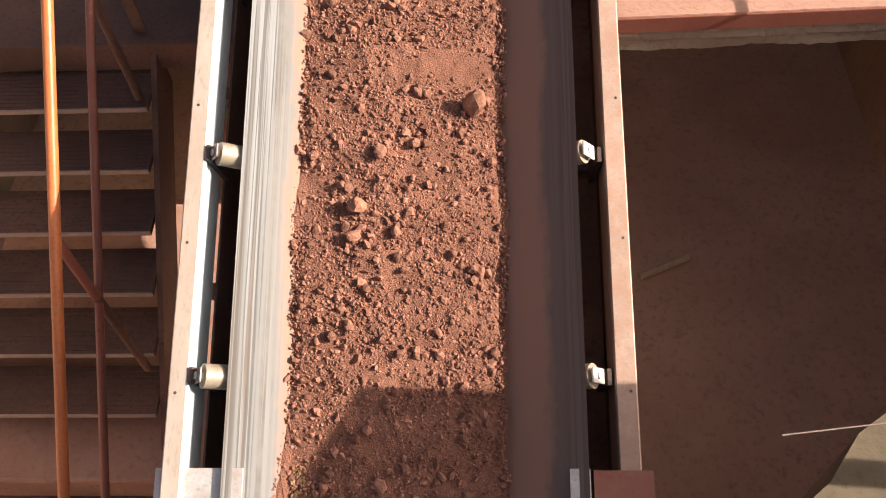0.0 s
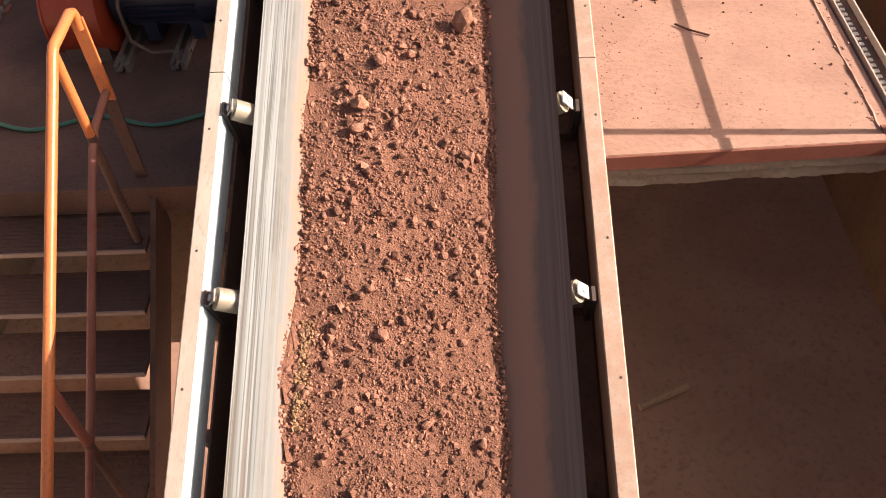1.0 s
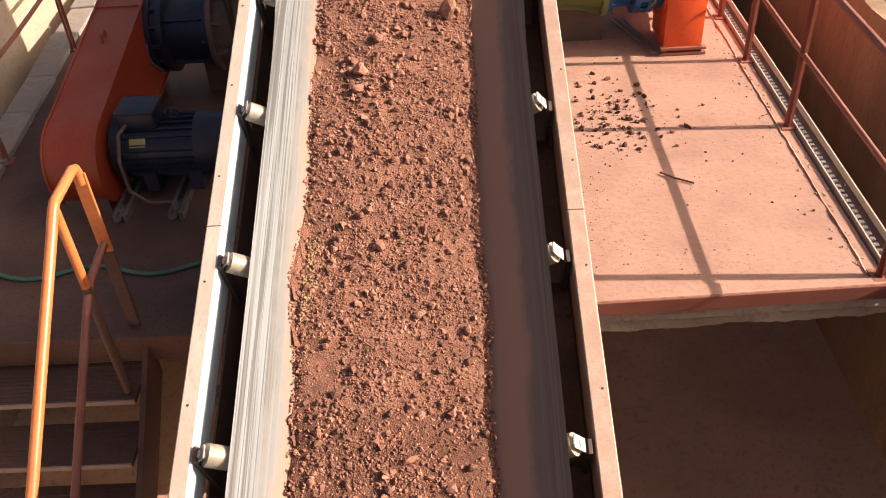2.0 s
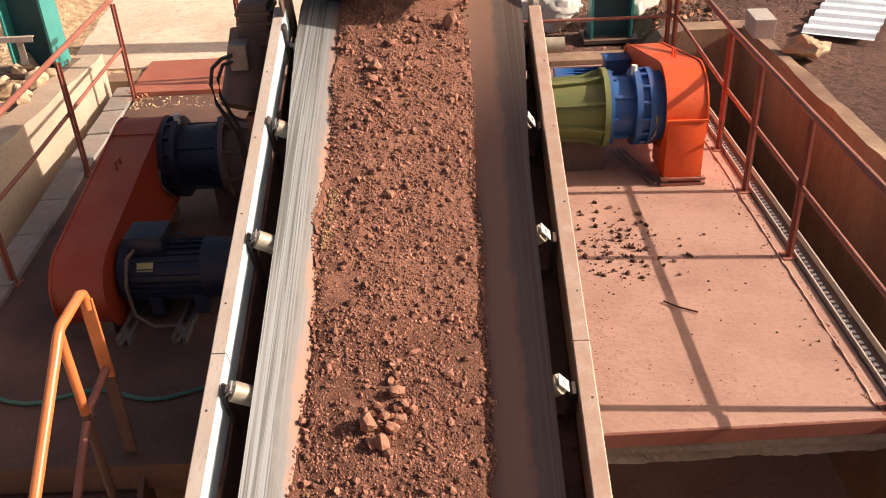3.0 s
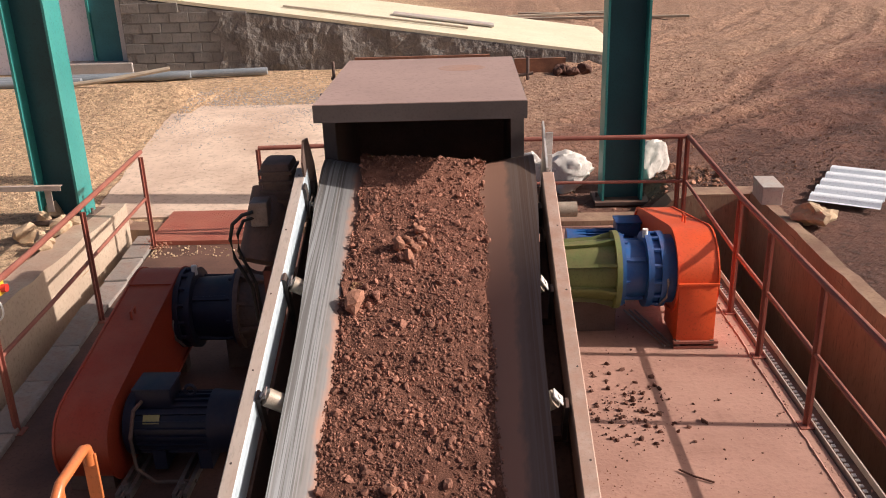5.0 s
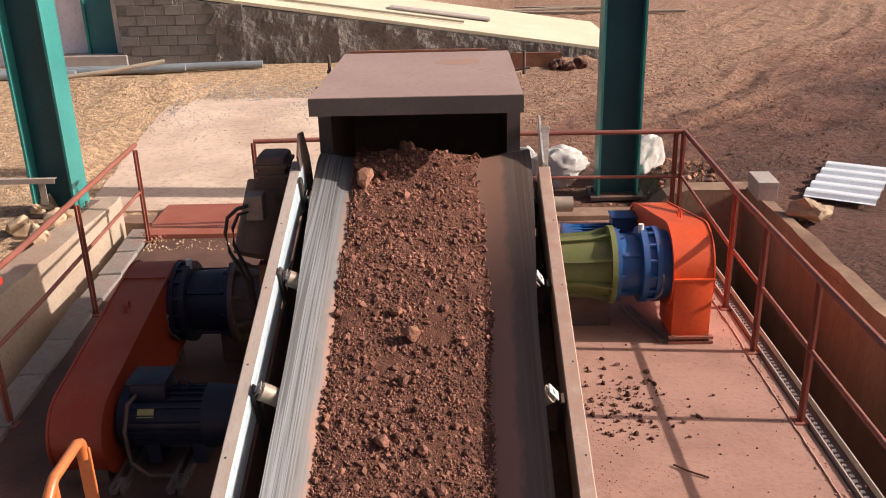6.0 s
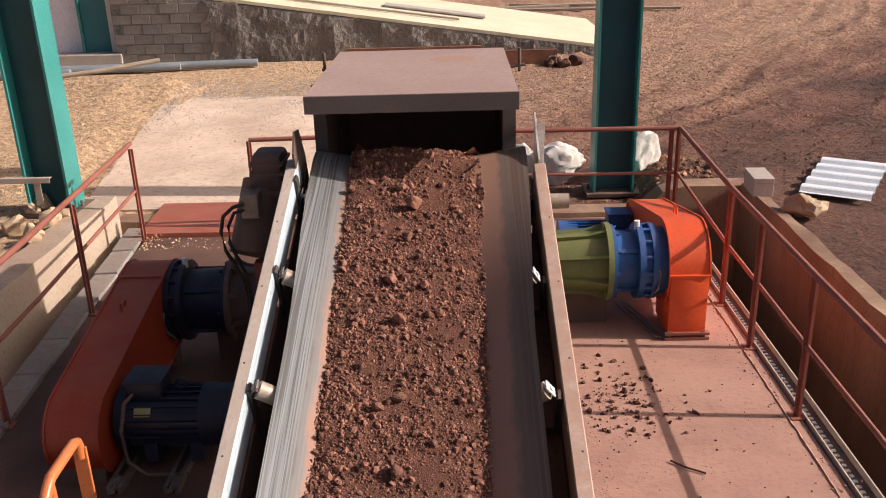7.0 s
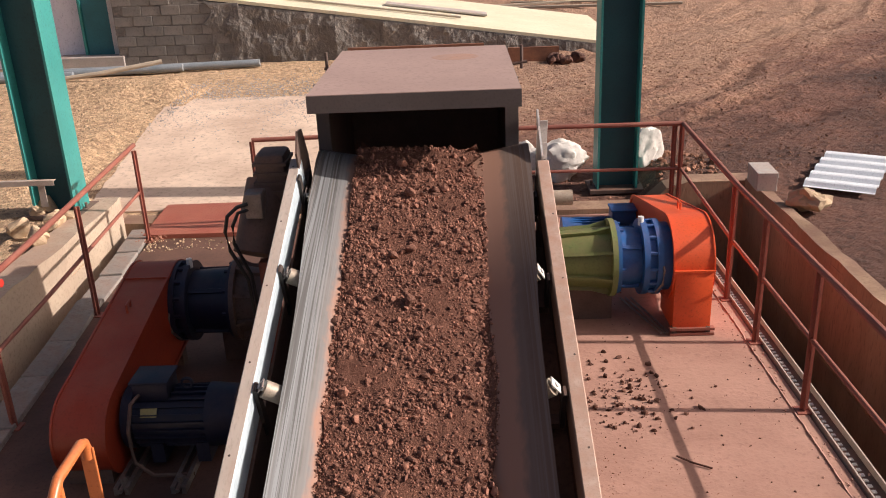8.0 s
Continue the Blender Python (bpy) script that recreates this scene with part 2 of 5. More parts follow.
def nb():
    return bmesh.new()


def facet(verts, seed, cuts=9, lo=0.55, hi=0.85):
    """Flattens a round stone against some planes, so that it breaks into faces."""
    rnd = random.Random(seed)
    for _ in range(cuts):
        n = Vector((rnd.gauss(0, 1), rnd.gauss(0, 1), rnd.gauss(0, 1))).normalized()
        d = rnd.uniform(lo, hi)
        for p in verts:
            over = p.co.dot(n) - d
            if over > 0:
                p.co -= n * over


def lump(bm, r, at=(0, 0, 0), seed=0, rough=0.35, sub=1, broken=True, squash=(1, 1, 1), turn=None):
    """An angular stone."""
    v = bmesh.ops.create_icosphere(bm, subdivisions=sub, radius=1)["verts"]
    off = Vector((seed * 3.17, seed * 1.3, seed * 0.71))
    if sub > 1 and broken:
        facet(v, seed)
    for p in v:
        c = p.co.copy()
        k = 1 + rough * 0.6 * noise.noise(c * 1.3 + off) + rough * 0.35 * noise.noise(c * 3.1 + off)
        p.co = Vector((c.x * squash[0], c.y * squash[1], c.z * squash[2])) * k * r
    m = Matrix.Translation(at) @ (turn or Euler((seed * 1.1, seed * 2.3, seed * 0.7)).to_matrix().to_4x4())
    bmesh.ops.transform(bm, matrix=m, verts=v)
    return bm


# ---- setting: ground, pit, deck ----
GZ = 0.3
PX0, PX1, PY0, PY1 = -3.4, 3.38, -12.0, 10.0


def base_level(x, y):
    """The apron beyond the deck lies lower than the ground round it."""
    left = -3.75 - min(1, max(0, (y - 10.2) / 0.5))
    side = min(1, max(0, (x - left) / 0.3)) * min(1, max(0, (2.62 - x) / 0.3))
    f = min(1, max(0, (y - 10) / 5.5))
    return GZ - (GZ - 0.03) * side * (1 - f * f * (3 - 2 * f))


def ground_height(x, y):
    h = 0.03 * noise.noise((x * 0.5, y * 0.5, 0)) + 0.015 * noise.noise((x * 2.1, y * 2.1, 3))
    if x > 1.0 and y > 9:
        far = min(1, max(0, (y - 10) / 2)) * min(1, (x - 1.0) / 1.5)
        along, across = 0.69 * x + 0.724 * y, 0.69 * y - 0.724 * x
        across += 0.9 * noise.noise((along * 0.12, 0, 4)) - 0.012 * (along - 14) ** 2
        h += far * (0.04 * noise.noise((along * 0.25, across * 1.1, 7)) + 0.035 * noise.noise((along * 0.9, across * 2.4, 5)) + 0.04 * noise.noise((x * 3.1, y * 3.1, 11)) + 0.022 * noise.noise((x * 7.3, y * 7.3, 12)))
        # wheel tracks running off across the yard, with the marks of the treads in them
        for c in (4.9, 5.7, 6.9, 7.7, 8.7, 10.1, 11.0):
            d = abs(across - c - 0.25 * noise.noise((along * 0.3, c, 6)))
            if d < 0.5:
                wear = min(1, max(0, 0.5 + 1.6 * noise.noise((along * 0.35, c * 3, 8))))
                h += far * (wear * (-0.045 * math.exp(-(d / 0.2) ** 2) + 0.035 * math.exp(-((d - 0.34) / 0.09) ** 2)))
                if d < 0.3:
                    h += far * wear * 0.03 * math.sin(along * 15 + d * 9)
    if x < -4.2 and 9 < y < 18:
        h += 0.05 * noise.noise((x * 1.2, y * 1.2, 9)) + 0.04
        # heap of ochre gravel pushed up before the pipes
        crest = 16.2 + 0.12 * (x + 5) + 0.25 * noise.noise((x * 0.8, 2, 2))
        h += min(1, (-4.2 - x) / 0.5) * (0.24 + 0.12 * noise.noise((x * 1.6, y * 1.6, 3))) * math.exp(-((y - crest) / (0.75 if y < crest else 0.3)) ** 2)
    return base_level(x, y) + h * (0.4 if -4.8 < x < 1.5 and y < 15 else 1)


def build_ground():
    def stops(a, b, near0, near1, fine):
        out, v = [], near0
        while v < near1:
            out.append(v)
            v += fine
        v, step = near1, fine
        while v < b:
            out.append(v)
            step *= 1.35
            v += step
        out.append(b)
        v, step = near0, fine
        while v > a:
            step *= 1.35
            v -= step
            out.append(max(v, a))
        return sorted(set(out))
    xs = sorted(set(stops(-900, 900, -10, 13, 0.1) + [PX0, PX1]))
    ys = sorted(set(stops(-900, 1500, 8, 28, 0.1) + [PY0, PY1]))
    verts = [(x, y, GZ if (PX0 < x < PX1 and PY0 < y < PY1) else ground_height(x, y)) for y in ys for x in xs]
    nx = len(xs)
    faces = []
    for j in range(len(ys) - 1):
        for i in range(nx - 1):
            cx, cy = (xs[i] + xs[i + 1]) / 2, (ys[j] + ys[j + 1]) / 2
            if PX0 < cx < PX1 and PY0 < cy < PY1:
                continue
            faces.append((j * nx + i, j * nx + i + 1, (j + 1) * nx + i + 1, (j + 1) * nx + i))
    me = bpy.data.meshes.new("ground")
    me.from_pydata(verts, [], faces)
    me.polygons.foreach_set("use_smooth", [True] * len(me.polygons))
    me.materials.append(ground_material())
    tagged(new("ground", me), "bare red earth with tyre ruts and ochre gravel", "ground", kind="structure")


def ground_material():
    m = M["earth"].copy()
    n, l = m.node_tree.nodes, m.node_tree.links
    p = n["Principled BSDF"]
    old = p.inputs["Base Color"].links[0].from_socket
    tc = n.new("ShaderNodeTexCoord")
    sep = n.new("ShaderNodeSeparateXYZ")
    l.new(tc.outputs["Object"], sep.inputs[0])
    t = n.new("ShaderNodeTexNoise")
    t.inputs["Scale"].default_value, t.inputs["Detail"].default_value = 0.6, 8
    l.new(tc.outputs["Object"], t.inputs["Vector"])
    mad = n.new("ShaderNodeMath")
    mad.operation = "MULTIPLY_ADD"
    l.new(t.outputs["Fac"], mad.inputs[0])
    mad.inputs[1].default_value = 5.0
    l.new(sep.outputs["X"], mad.inputs[2])

    def blend(src, lo, hi, colour, below):
        r = n.new("ShaderNodeMapRange")
        r.inputs["From Min"].default_value, r.inputs["From Max"].default_value = lo, hi
        l.new(src, r.inputs["Value"])
        mx = n.new("ShaderNodeMix")
        mx.data_type = "RGBA"
        l.new(r.outputs["Result"], mx.inputs["Factor"])
        l.new(below, mx.inputs["A"])
        if isinstance(colour, tuple):
            mx.inputs["B"].default_value = (*colour, 1)
        else:
            l.new(colour, mx.inputs["B"])
        return mx.outputs["Result"]

    g = n.new("ShaderNodeTexNoise")
    g.inputs["Scale"].default_value, g.inputs["Detail"].default_value = 9.0, 8
    g.inputs["Roughness"].default_value = 0.75
    l.new(tc.outputs["Object"], g.inputs["Vector"])
    ochre = blend(g.outputs["Fac"], 0.35, 0.65, (0.86, 0.6, 0.36), blend(g.outputs["Fac"], 0, 1, (0.6, 0.37, 0.205), old))
    tan = blend(g.outputs["Fac"], 0.3, 0.7, (0.58, 0.355, 0.225), blend(g.outputs["Fac"], 0, 1, (0.3, 0.155, 0.095), old))
    # damp dark earth near the pit, drier and paler farther off, drawn out along the wheel tracks
    turn = n.new("ShaderNodeMapping")
    turn.inputs["Rotation"].default_value = (0, 0, radians(-46.4))
    l.new(tc.outputs["Object"], turn.inputs["Vector"])
    cross = n.new("ShaderNodeSeparateXYZ")
    l.new(turn.outputs["Vector"], cross.inputs[0])

    def streak(sx, sy, scale, rough):
        mp = n.new("ShaderNodeMapping")
        mp.inputs["Scale"].default_value = (sx, sy, 1)
        l.new(turn.outputs["Vector"], mp.inputs["Vector"])
        k = n.new("ShaderNodeTexNoise")
        k.inputs["Scale"].default_value, k.inputs["Detail"].default_value, k.inputs["Roughness"].default_value = scale, 8, rough
        l.new(mp.outputs["Vector"], k.inputs["Vector"])
        return k.outputs["Fac"]

    def times_add(src, k, base):
        q = n.new("ShaderNodeMath")
        q.operation = "MULTIPLY_ADD"
        l.new(src, q.inputs[0])
        q.inputs[1].default_value = k
        l.new(base, q.inputs[2])
        return q.outputs[0]

    broad, narrow = streak(0.16, 0.75, 1.0, 0.65), streak(0.35, 2.2, 1.6, 0.75)
    dry = times_add(narrow, 5.0, times_add(broad, 9.0, cross.outputs["Y"]))
    mid = blend(g.outputs["Fac"], 0.35, 0.68, (0.36, 0.175, 0.112), blend(g.outputs["Fac"], 0, 1, (0.2, 0.09, 0.058), old))
    col = blend(dry, 12.5, 14.0, mid, old)
    col = blend(dry, 13.7, 16.2, tan, col)
    # clods and crumbs in the relief
    bp = p.inputs["Normal"].links[0].from_node
    rough_h = times_add(narrow, 1.4, times_add(g.outputs["Fac"], 0.8, bp.inputs["Height"].links[0].from_socket))
    l.new(rough_h, bp.inputs["Height"])
    bp.inputs["Distance"].default_value = 0.1
    col = blend(mad.outputs[0], 3.6, 0.8, ochre, col)
    l.new(col, p.inputs["Base Color"])
    return m


def build_pit():
    b = nb()
    box(b, PX0 - 0.02, PX1 + 0.02, PY0, PY1 + 0.02, -2.6, -2.3)
    thing("pit_floor", "dusty dark concrete floor of the pit", "floor", bm=b, material="pit_floor", kind="structure")
    for name, x0, x1, y0, y1, top in (("wall_east", PX1, PX1 + 0.12, PY0, PY1, GZ + 0.06), ("wall_west", PX0 - 0.28, PX0, PY0, PY1, GZ + 0.06),
                                      ("wall_north", PX0 - 0.28, PX1 + 0.28, PY1, PY1 + 0.28, GZ + 0.045), ("wall_south", PX0 - 0.28, PX1 + 0.28, PY0 - 0.28, PY0, GZ + 0.05)):
        b = nb()
        # rough-topped wall: the top edge wanders a little
        along_y = y1 - y0 > x1 - x0
        length = (y1 - y0) if along_y else (x1 - x0)
        k = int(length / 0.22)
        prev = None
        for i in range(k + 1):
            s = i / k
            r = lambda q: 0.014 * noise.noise((s * length * 2.3, q, x0)) + 0.014 * noise.noise((s * length * 7, q, x0))
            if along_y:
                y = y0 + s * length
                ring = [(x0, y, -2.3), (x1, y, -2.3), (x1 + r(1), y, top + r(2)), (x0 + r(3) * 0.7, y, top + r(4))]
            else:
                x = x0 + s * length
                lev = top if y0 < 0 else base_level(x, 10) + 0.02
                k2 = 0.35
                ring = [(x, y0, -2.3), (x, y1, -2.3), (x, y1 + r(1) * k2, lev + r(2) * k2), (x, y0 + r(3) * 0.7 * k2, lev + r(4) * k2)]
            ring = [b.verts.new(p) for p in ring]
            if prev:
                for q in range(4):
                    b.faces.new((prev[q], prev[(q + 1) % 4], ring[(q + 1) % 4], ring[q]))
            else:
                b.faces.new(ring)
            prev = ring
        b.faces.new(prev[::-1])
        thing(name, "rust-stained concrete pit wall with a rough top edge", "wall", bm=b, material="concrete" if name == "wall_west" else "pit", kind="structure")


def build_deck():
    deck = tagged(new("deck_floor"), "red painted concrete machine deck with a steel edge", "floor", kind="structure")
    b = nb()
    prism(b, [(0.55, 4.43), (2.555, 4.41), (2.555, 9.98), (0.55, 9.98)], 2, -0.08, 0.0)
    part("deck_slab", b, "deck", deck)
    # conveyor's shade is painted into this darker stretch of deck
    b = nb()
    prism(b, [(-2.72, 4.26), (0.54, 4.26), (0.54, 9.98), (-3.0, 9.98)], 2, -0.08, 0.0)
    part("deck_slab", b, "deck_shaded", deck, "oily part of the deck, darkened for shade")
    b = nb()
    prism(b, [(0.9, 4.305), (2.6, 4.352), (2.6, 4.408), (0.9, 4.425)], 2, -0.02, 0.009, 0.003)
    part("edge_flange", b, "deck", deck, "dusty flat leg of the steel edge angle")
    b = nb()
    prism(b, [(0.9, 4.294), (2.6, 4.341), (2.6, 4.351), (0.9, 4.304)], 2, -0.085, 0.005, 0.002)
    part("edge_angle", b, "red_steel", deck, "red oxide steel edge angle")
    # ragged ridge of lifted paint beside the cable tray
    b = nb()
    prev = None
    for i in range(260):
        y = 4.44 + 5.4 * i / 259
        x = 2.475 + 0.012 * noise.noise((y * 2, 0, 4)) + 0.006 * noise.noise((y * 11, 0, 4))
        h = 0.009 + 0.008 * noise.noise((y * 7, 2, 4))
        wd = 0.012 + 0.009 * noise.noise((y * 9, 5, 4))
        ring = [b.verts.new(p) for p in ((x - wd, y, -0.002), (x - wd * 0.2, y, max(h, 0.001)), (x + wd, y, -0.002))]
        if prev:
            for q in range(2):
                b.faces.new((prev[q], prev[q + 1], ring[q + 1], ring[q]))
        prev = ring
    part("paint_ridge", b, "deck", deck, "ragged ridge of lifted red paint")
    b = nb()
    n, rows = 70, 5
    ring = []
    for i in range(n + 1):
        x = 0.9 + 1.75 * i / n
        y = 4.315 + 0.0276 * (x - 0.9)
        low = -0.25 - 0.014 * noise.noise((x * 5, 2, 0)) - 0.012 * noise.noise((x * 19, 5, 0))
        col = [(x, y + 0.4, -0.09)]
        for j in range(rows + 1):
            z = -0.09 + (low + 0.09) * j / rows
            col.append((x, y + 0.012 * noise.noise((x * 4, z * 9, 0)) + 0.007 * noise.noise((x * 25, z * 30, 0)) + (0.0 if j < 3 else 0.03) + 0.05 * max(0, noise.noise((x * 3, j * 0.3, 9)) - 0.25), z))
        col.append((x, y + 0.4, low))
        ring.append([b.verts.new(p) for p in col])
    for r0, r1 in zip(ring, ring[1:]):
        for k in range(len(r0)):
            b.faces.new((r0[k], r0[(k + 1) % len(r0)], r1[(k + 1) % len(r0)], r1[k]))
    b.faces.new(ring[0])
    b.faces.new(ring[-1][::-1])
    part("slab_edge", b, "concrete", deck, "broken raw concrete slab edge")
    b = nb()
    box(b, -2.85, 0.9, 4.2, 4.255, -0.16, 0.006, 0.004)
    part("edge_angle", b, "deck_shaded", deck, "dark steel edge angle")


def build_cable_tray():
    tray = thing("cable_tray", "perforated galvanised steel cable tray along the deck edge", "cable tray")
    b = nb()
    box(b, 2.56, 2.71, 4.3, 9.9, -0.03, -0.022)
    part("base", b, "dark_steel", tray)
    for x0, x1 in ((2.574, 2.584), (2.69, 2.7)):
        b = nb()
        prism(b, [(x0, -0.021), (x0 + 0.004, -0.021), (x0 + 0.004, 0.022), (x1, 0.022), (x1, 0.027), (x0, 0.027)], 1, 4.3, 9.9)
        part("flange", b, "galv_cream", tray, "pale galvanised flange")
    # webs left between the punched slots
    b = nb()
    y = 4.33
    while y < 9.87:
        box(b, 2.62, 2.644, y, y + 0.024, -0.021, -0.014)
        y += 0.052
    tagged(part("perforated_strip", b, "cap", tray, "pale perforated strip"), kind="stuff")


# ---- conveyor ----
A = 19.7
CM = pose(0.112, 2.94, 0.615, A)
CA, SA = math.cos(radians(A)), math.sin(radians(A))
BACK, HEAD = -9.5, 3.5


def trough(s):
    """Wing angle and height of the belt's middle along the conveyor."""
    k = min(1, max(0, (s - 1.75) / (HEAD - 1.75)))
    k = k * k * (2 - k)
    return radians(35 + (10 - 35) * k), -0.237 + 0.08 * k


def belt_section(s, lift=0.0):
    th, w0 = trough(s)
    pts = []
    for k in range(-9, 10):
        d = abs(k) / 9 * 0.675
        if d <= 0.225:
            u, w = d, w0
        else:
            u, w = 0.225 + (d - 0.225) * math.cos(th), w0 + (d - 0.225) * math.sin(th)
        # rounded fold
        w += 0.012 * math.exp(-((d - 0.225) / 0.05) ** 2)
        pts.append((math.copysign(u, k) if k else 0.0, w + lift))
    return pts


def belt_sheet(b, lift, thick, lo, hi, s0, s1, step):
    """The belt between the section points lo and hi."""
    rings = []
    s = s0
    stations = []
    while s < s1 - 1e-6:
        stations.append(s)
        s += step
    stations.append(s1)
    for s in stations:
        sec = belt_section(s, lift)[lo:hi + 1]
        rings.append([b.verts.new((u, s, w)) for u, w in sec] + [b.verts.new((u, s, w - thick)) for u, w in reversed(sec)])
    # over the head pulley
    if s1 >= HEAD:
        R = 0.29
        sec = belt_section(HEAD, lift)[lo:hi + 1]
        for k in range(1, 9):
            a = radians(20 * k)
            def bent(u, w):
                r = R + (w + 0.157)
                return (u, HEAD + r * math.sin(a), -0.157 - R + r * math.cos(a))
            rings.append([b.verts.new(bent(u, w)) for u, w in sec] + [b.verts.new(bent(u, w - thick)) for u, w in reversed(sec)])
    n = len(rings[0])
    for r0, r1 in zip(rings, rings[1:]):
        for k in range(n):
            b.faces.new((r0[k], r0[(k + 1) % n], r1[(k + 1) % n], r1[k]))
    b.faces.new(rings[0])
    b.faces.new(rings[-1][::-1])
    return b


def belt_material():
    """Rubber with ore dust rubbed into the inner part of the wings."""
    m = M["belt"].copy()
    n, l = m.node_tree.nodes, m.node_tree.links
    p = n["Principled BSDF"]
    old = p.inputs["Base Color"].links[0].from_socket
    tc = n.new("ShaderNodeTexCoord")
    sep = n.new("ShaderNodeSeparateXYZ")
    l.new(tc.outputs["Object"], sep.inputs[0])
    ab = n.new("ShaderNodeMath")
    ab.operation = "ABSOLUTE"
    l.new(sep.outputs["X"], ab.inputs[0])
    mp = n.new("ShaderNodeMapping")
    mp.inputs["Scale"].default_value = (1, 0.006, 0.02)
    l.new(tc.outputs["Object"], mp.inputs["Vector"])
    for sc, lo, hi, colour in ((26.0, 0.44, 0.56, (0.19, 0.2, 0.207)), (55.0, 0.48, 0.53, (0.24, 0.25, 0.258)), (120.0, 0.5, 0.55, (0.075, 0.07, 0.066))):
        t = n.new("ShaderNodeTexNoise")
        t.inputs["Scale"].default_value, t.inputs["Detail"].default_value = sc, 3
        l.new(mp.outputs["Vector"], t.inputs["Vector"])
        r = n.new("ShaderNodeMapRange")
        r.inputs["From Min"].default_value, r.inputs["From Max"].default_value = lo, hi
        r.inputs["To Max"].default_value = 0.75
        l.new(t.outputs["Fac"], r.inputs["Value"])
        mx = n.new("ShaderNodeMix")
        mx.data_type = "RGBA"
        l.new(r.outputs["Result"], mx.inputs["Factor"])
        l.new(old, mx.inputs["A"])
        mx.inputs["B"].default_value = (*colour, 1)
        old = mx.outputs["Result"]
    prev = ab.outputs[0]
    for sc, k, st in ((3.0, 0.1, (1, 0.7, 1)), (30.0, 0.05, (1, 0.5, 1))):
        mp = n.new("ShaderNodeMapping")
        mp.inputs["Scale"].default_value = st
        l.new(tc.outputs["Object"], mp.inputs["Vector"])
        t = n.new("ShaderNodeTexNoise")
        t.inputs["Scale"].default_value, t.inputs["Detail"].default_value = sc, 4
        l.new(mp.outputs["Vector"], t.inputs["Vector"])
        mad = n.new("ShaderNodeMath")
        mad.operation = "MULTIPLY_ADD"
        l.new(t.outputs["Fac"], mad.inputs[0])
        mad.inputs[1].default_value = k
        l.new(prev, mad.inputs[2])
        prev = mad.outputs[0]
    # the wing that the ore leans on: wider dust, plus brown painted for warm shade
    lean = n.new("ShaderNodeMath")
    lean.operation = "MULTIPLY_ADD"
    l.new(sep.outputs["X"], lean.inputs[0])
    lean.inputs[1].default_value, lean.inputs[2].default_value = -0.04, 0.0
    wide = n.new("ShaderNodeMath")
    l.new(prev, wide.inputs[0])
    l.new(lean.outputs[0], wide.inputs[1])
    for src, lo, hi, most, colour in ((wide.outputs[0], 0.615, 0.565, 0.8, (0.205, 0.195, 0.188)), (sep.outputs["X"], 0.2, 0.3, 0.7, (0.175, 0.105, 0.074)),
                                      (wide.outputs[0], 0.555, 0.52, 0.85, (0.36, 0.195, 0.135))):
        r = n.new("ShaderNodeMapRange")
        r.inputs["From Min"].default_value, r.inputs["From Max"].default_value = lo, hi
        r.inputs["To Max"].default_value = most
        l.new(src, r.inputs["Value"])
        mx = n.new("ShaderNodeMix")
        mx.data_type = "RGBA"
        l.new(r.outputs["Result"], mx.inputs["Factor"])
        l.new(old, mx.inputs["A"])
        mx.inputs["B"].default_value = (*colour, 1)
        old = mx.outputs["Result"]
    l.new(old, p.inputs["Base Color"])
    return m


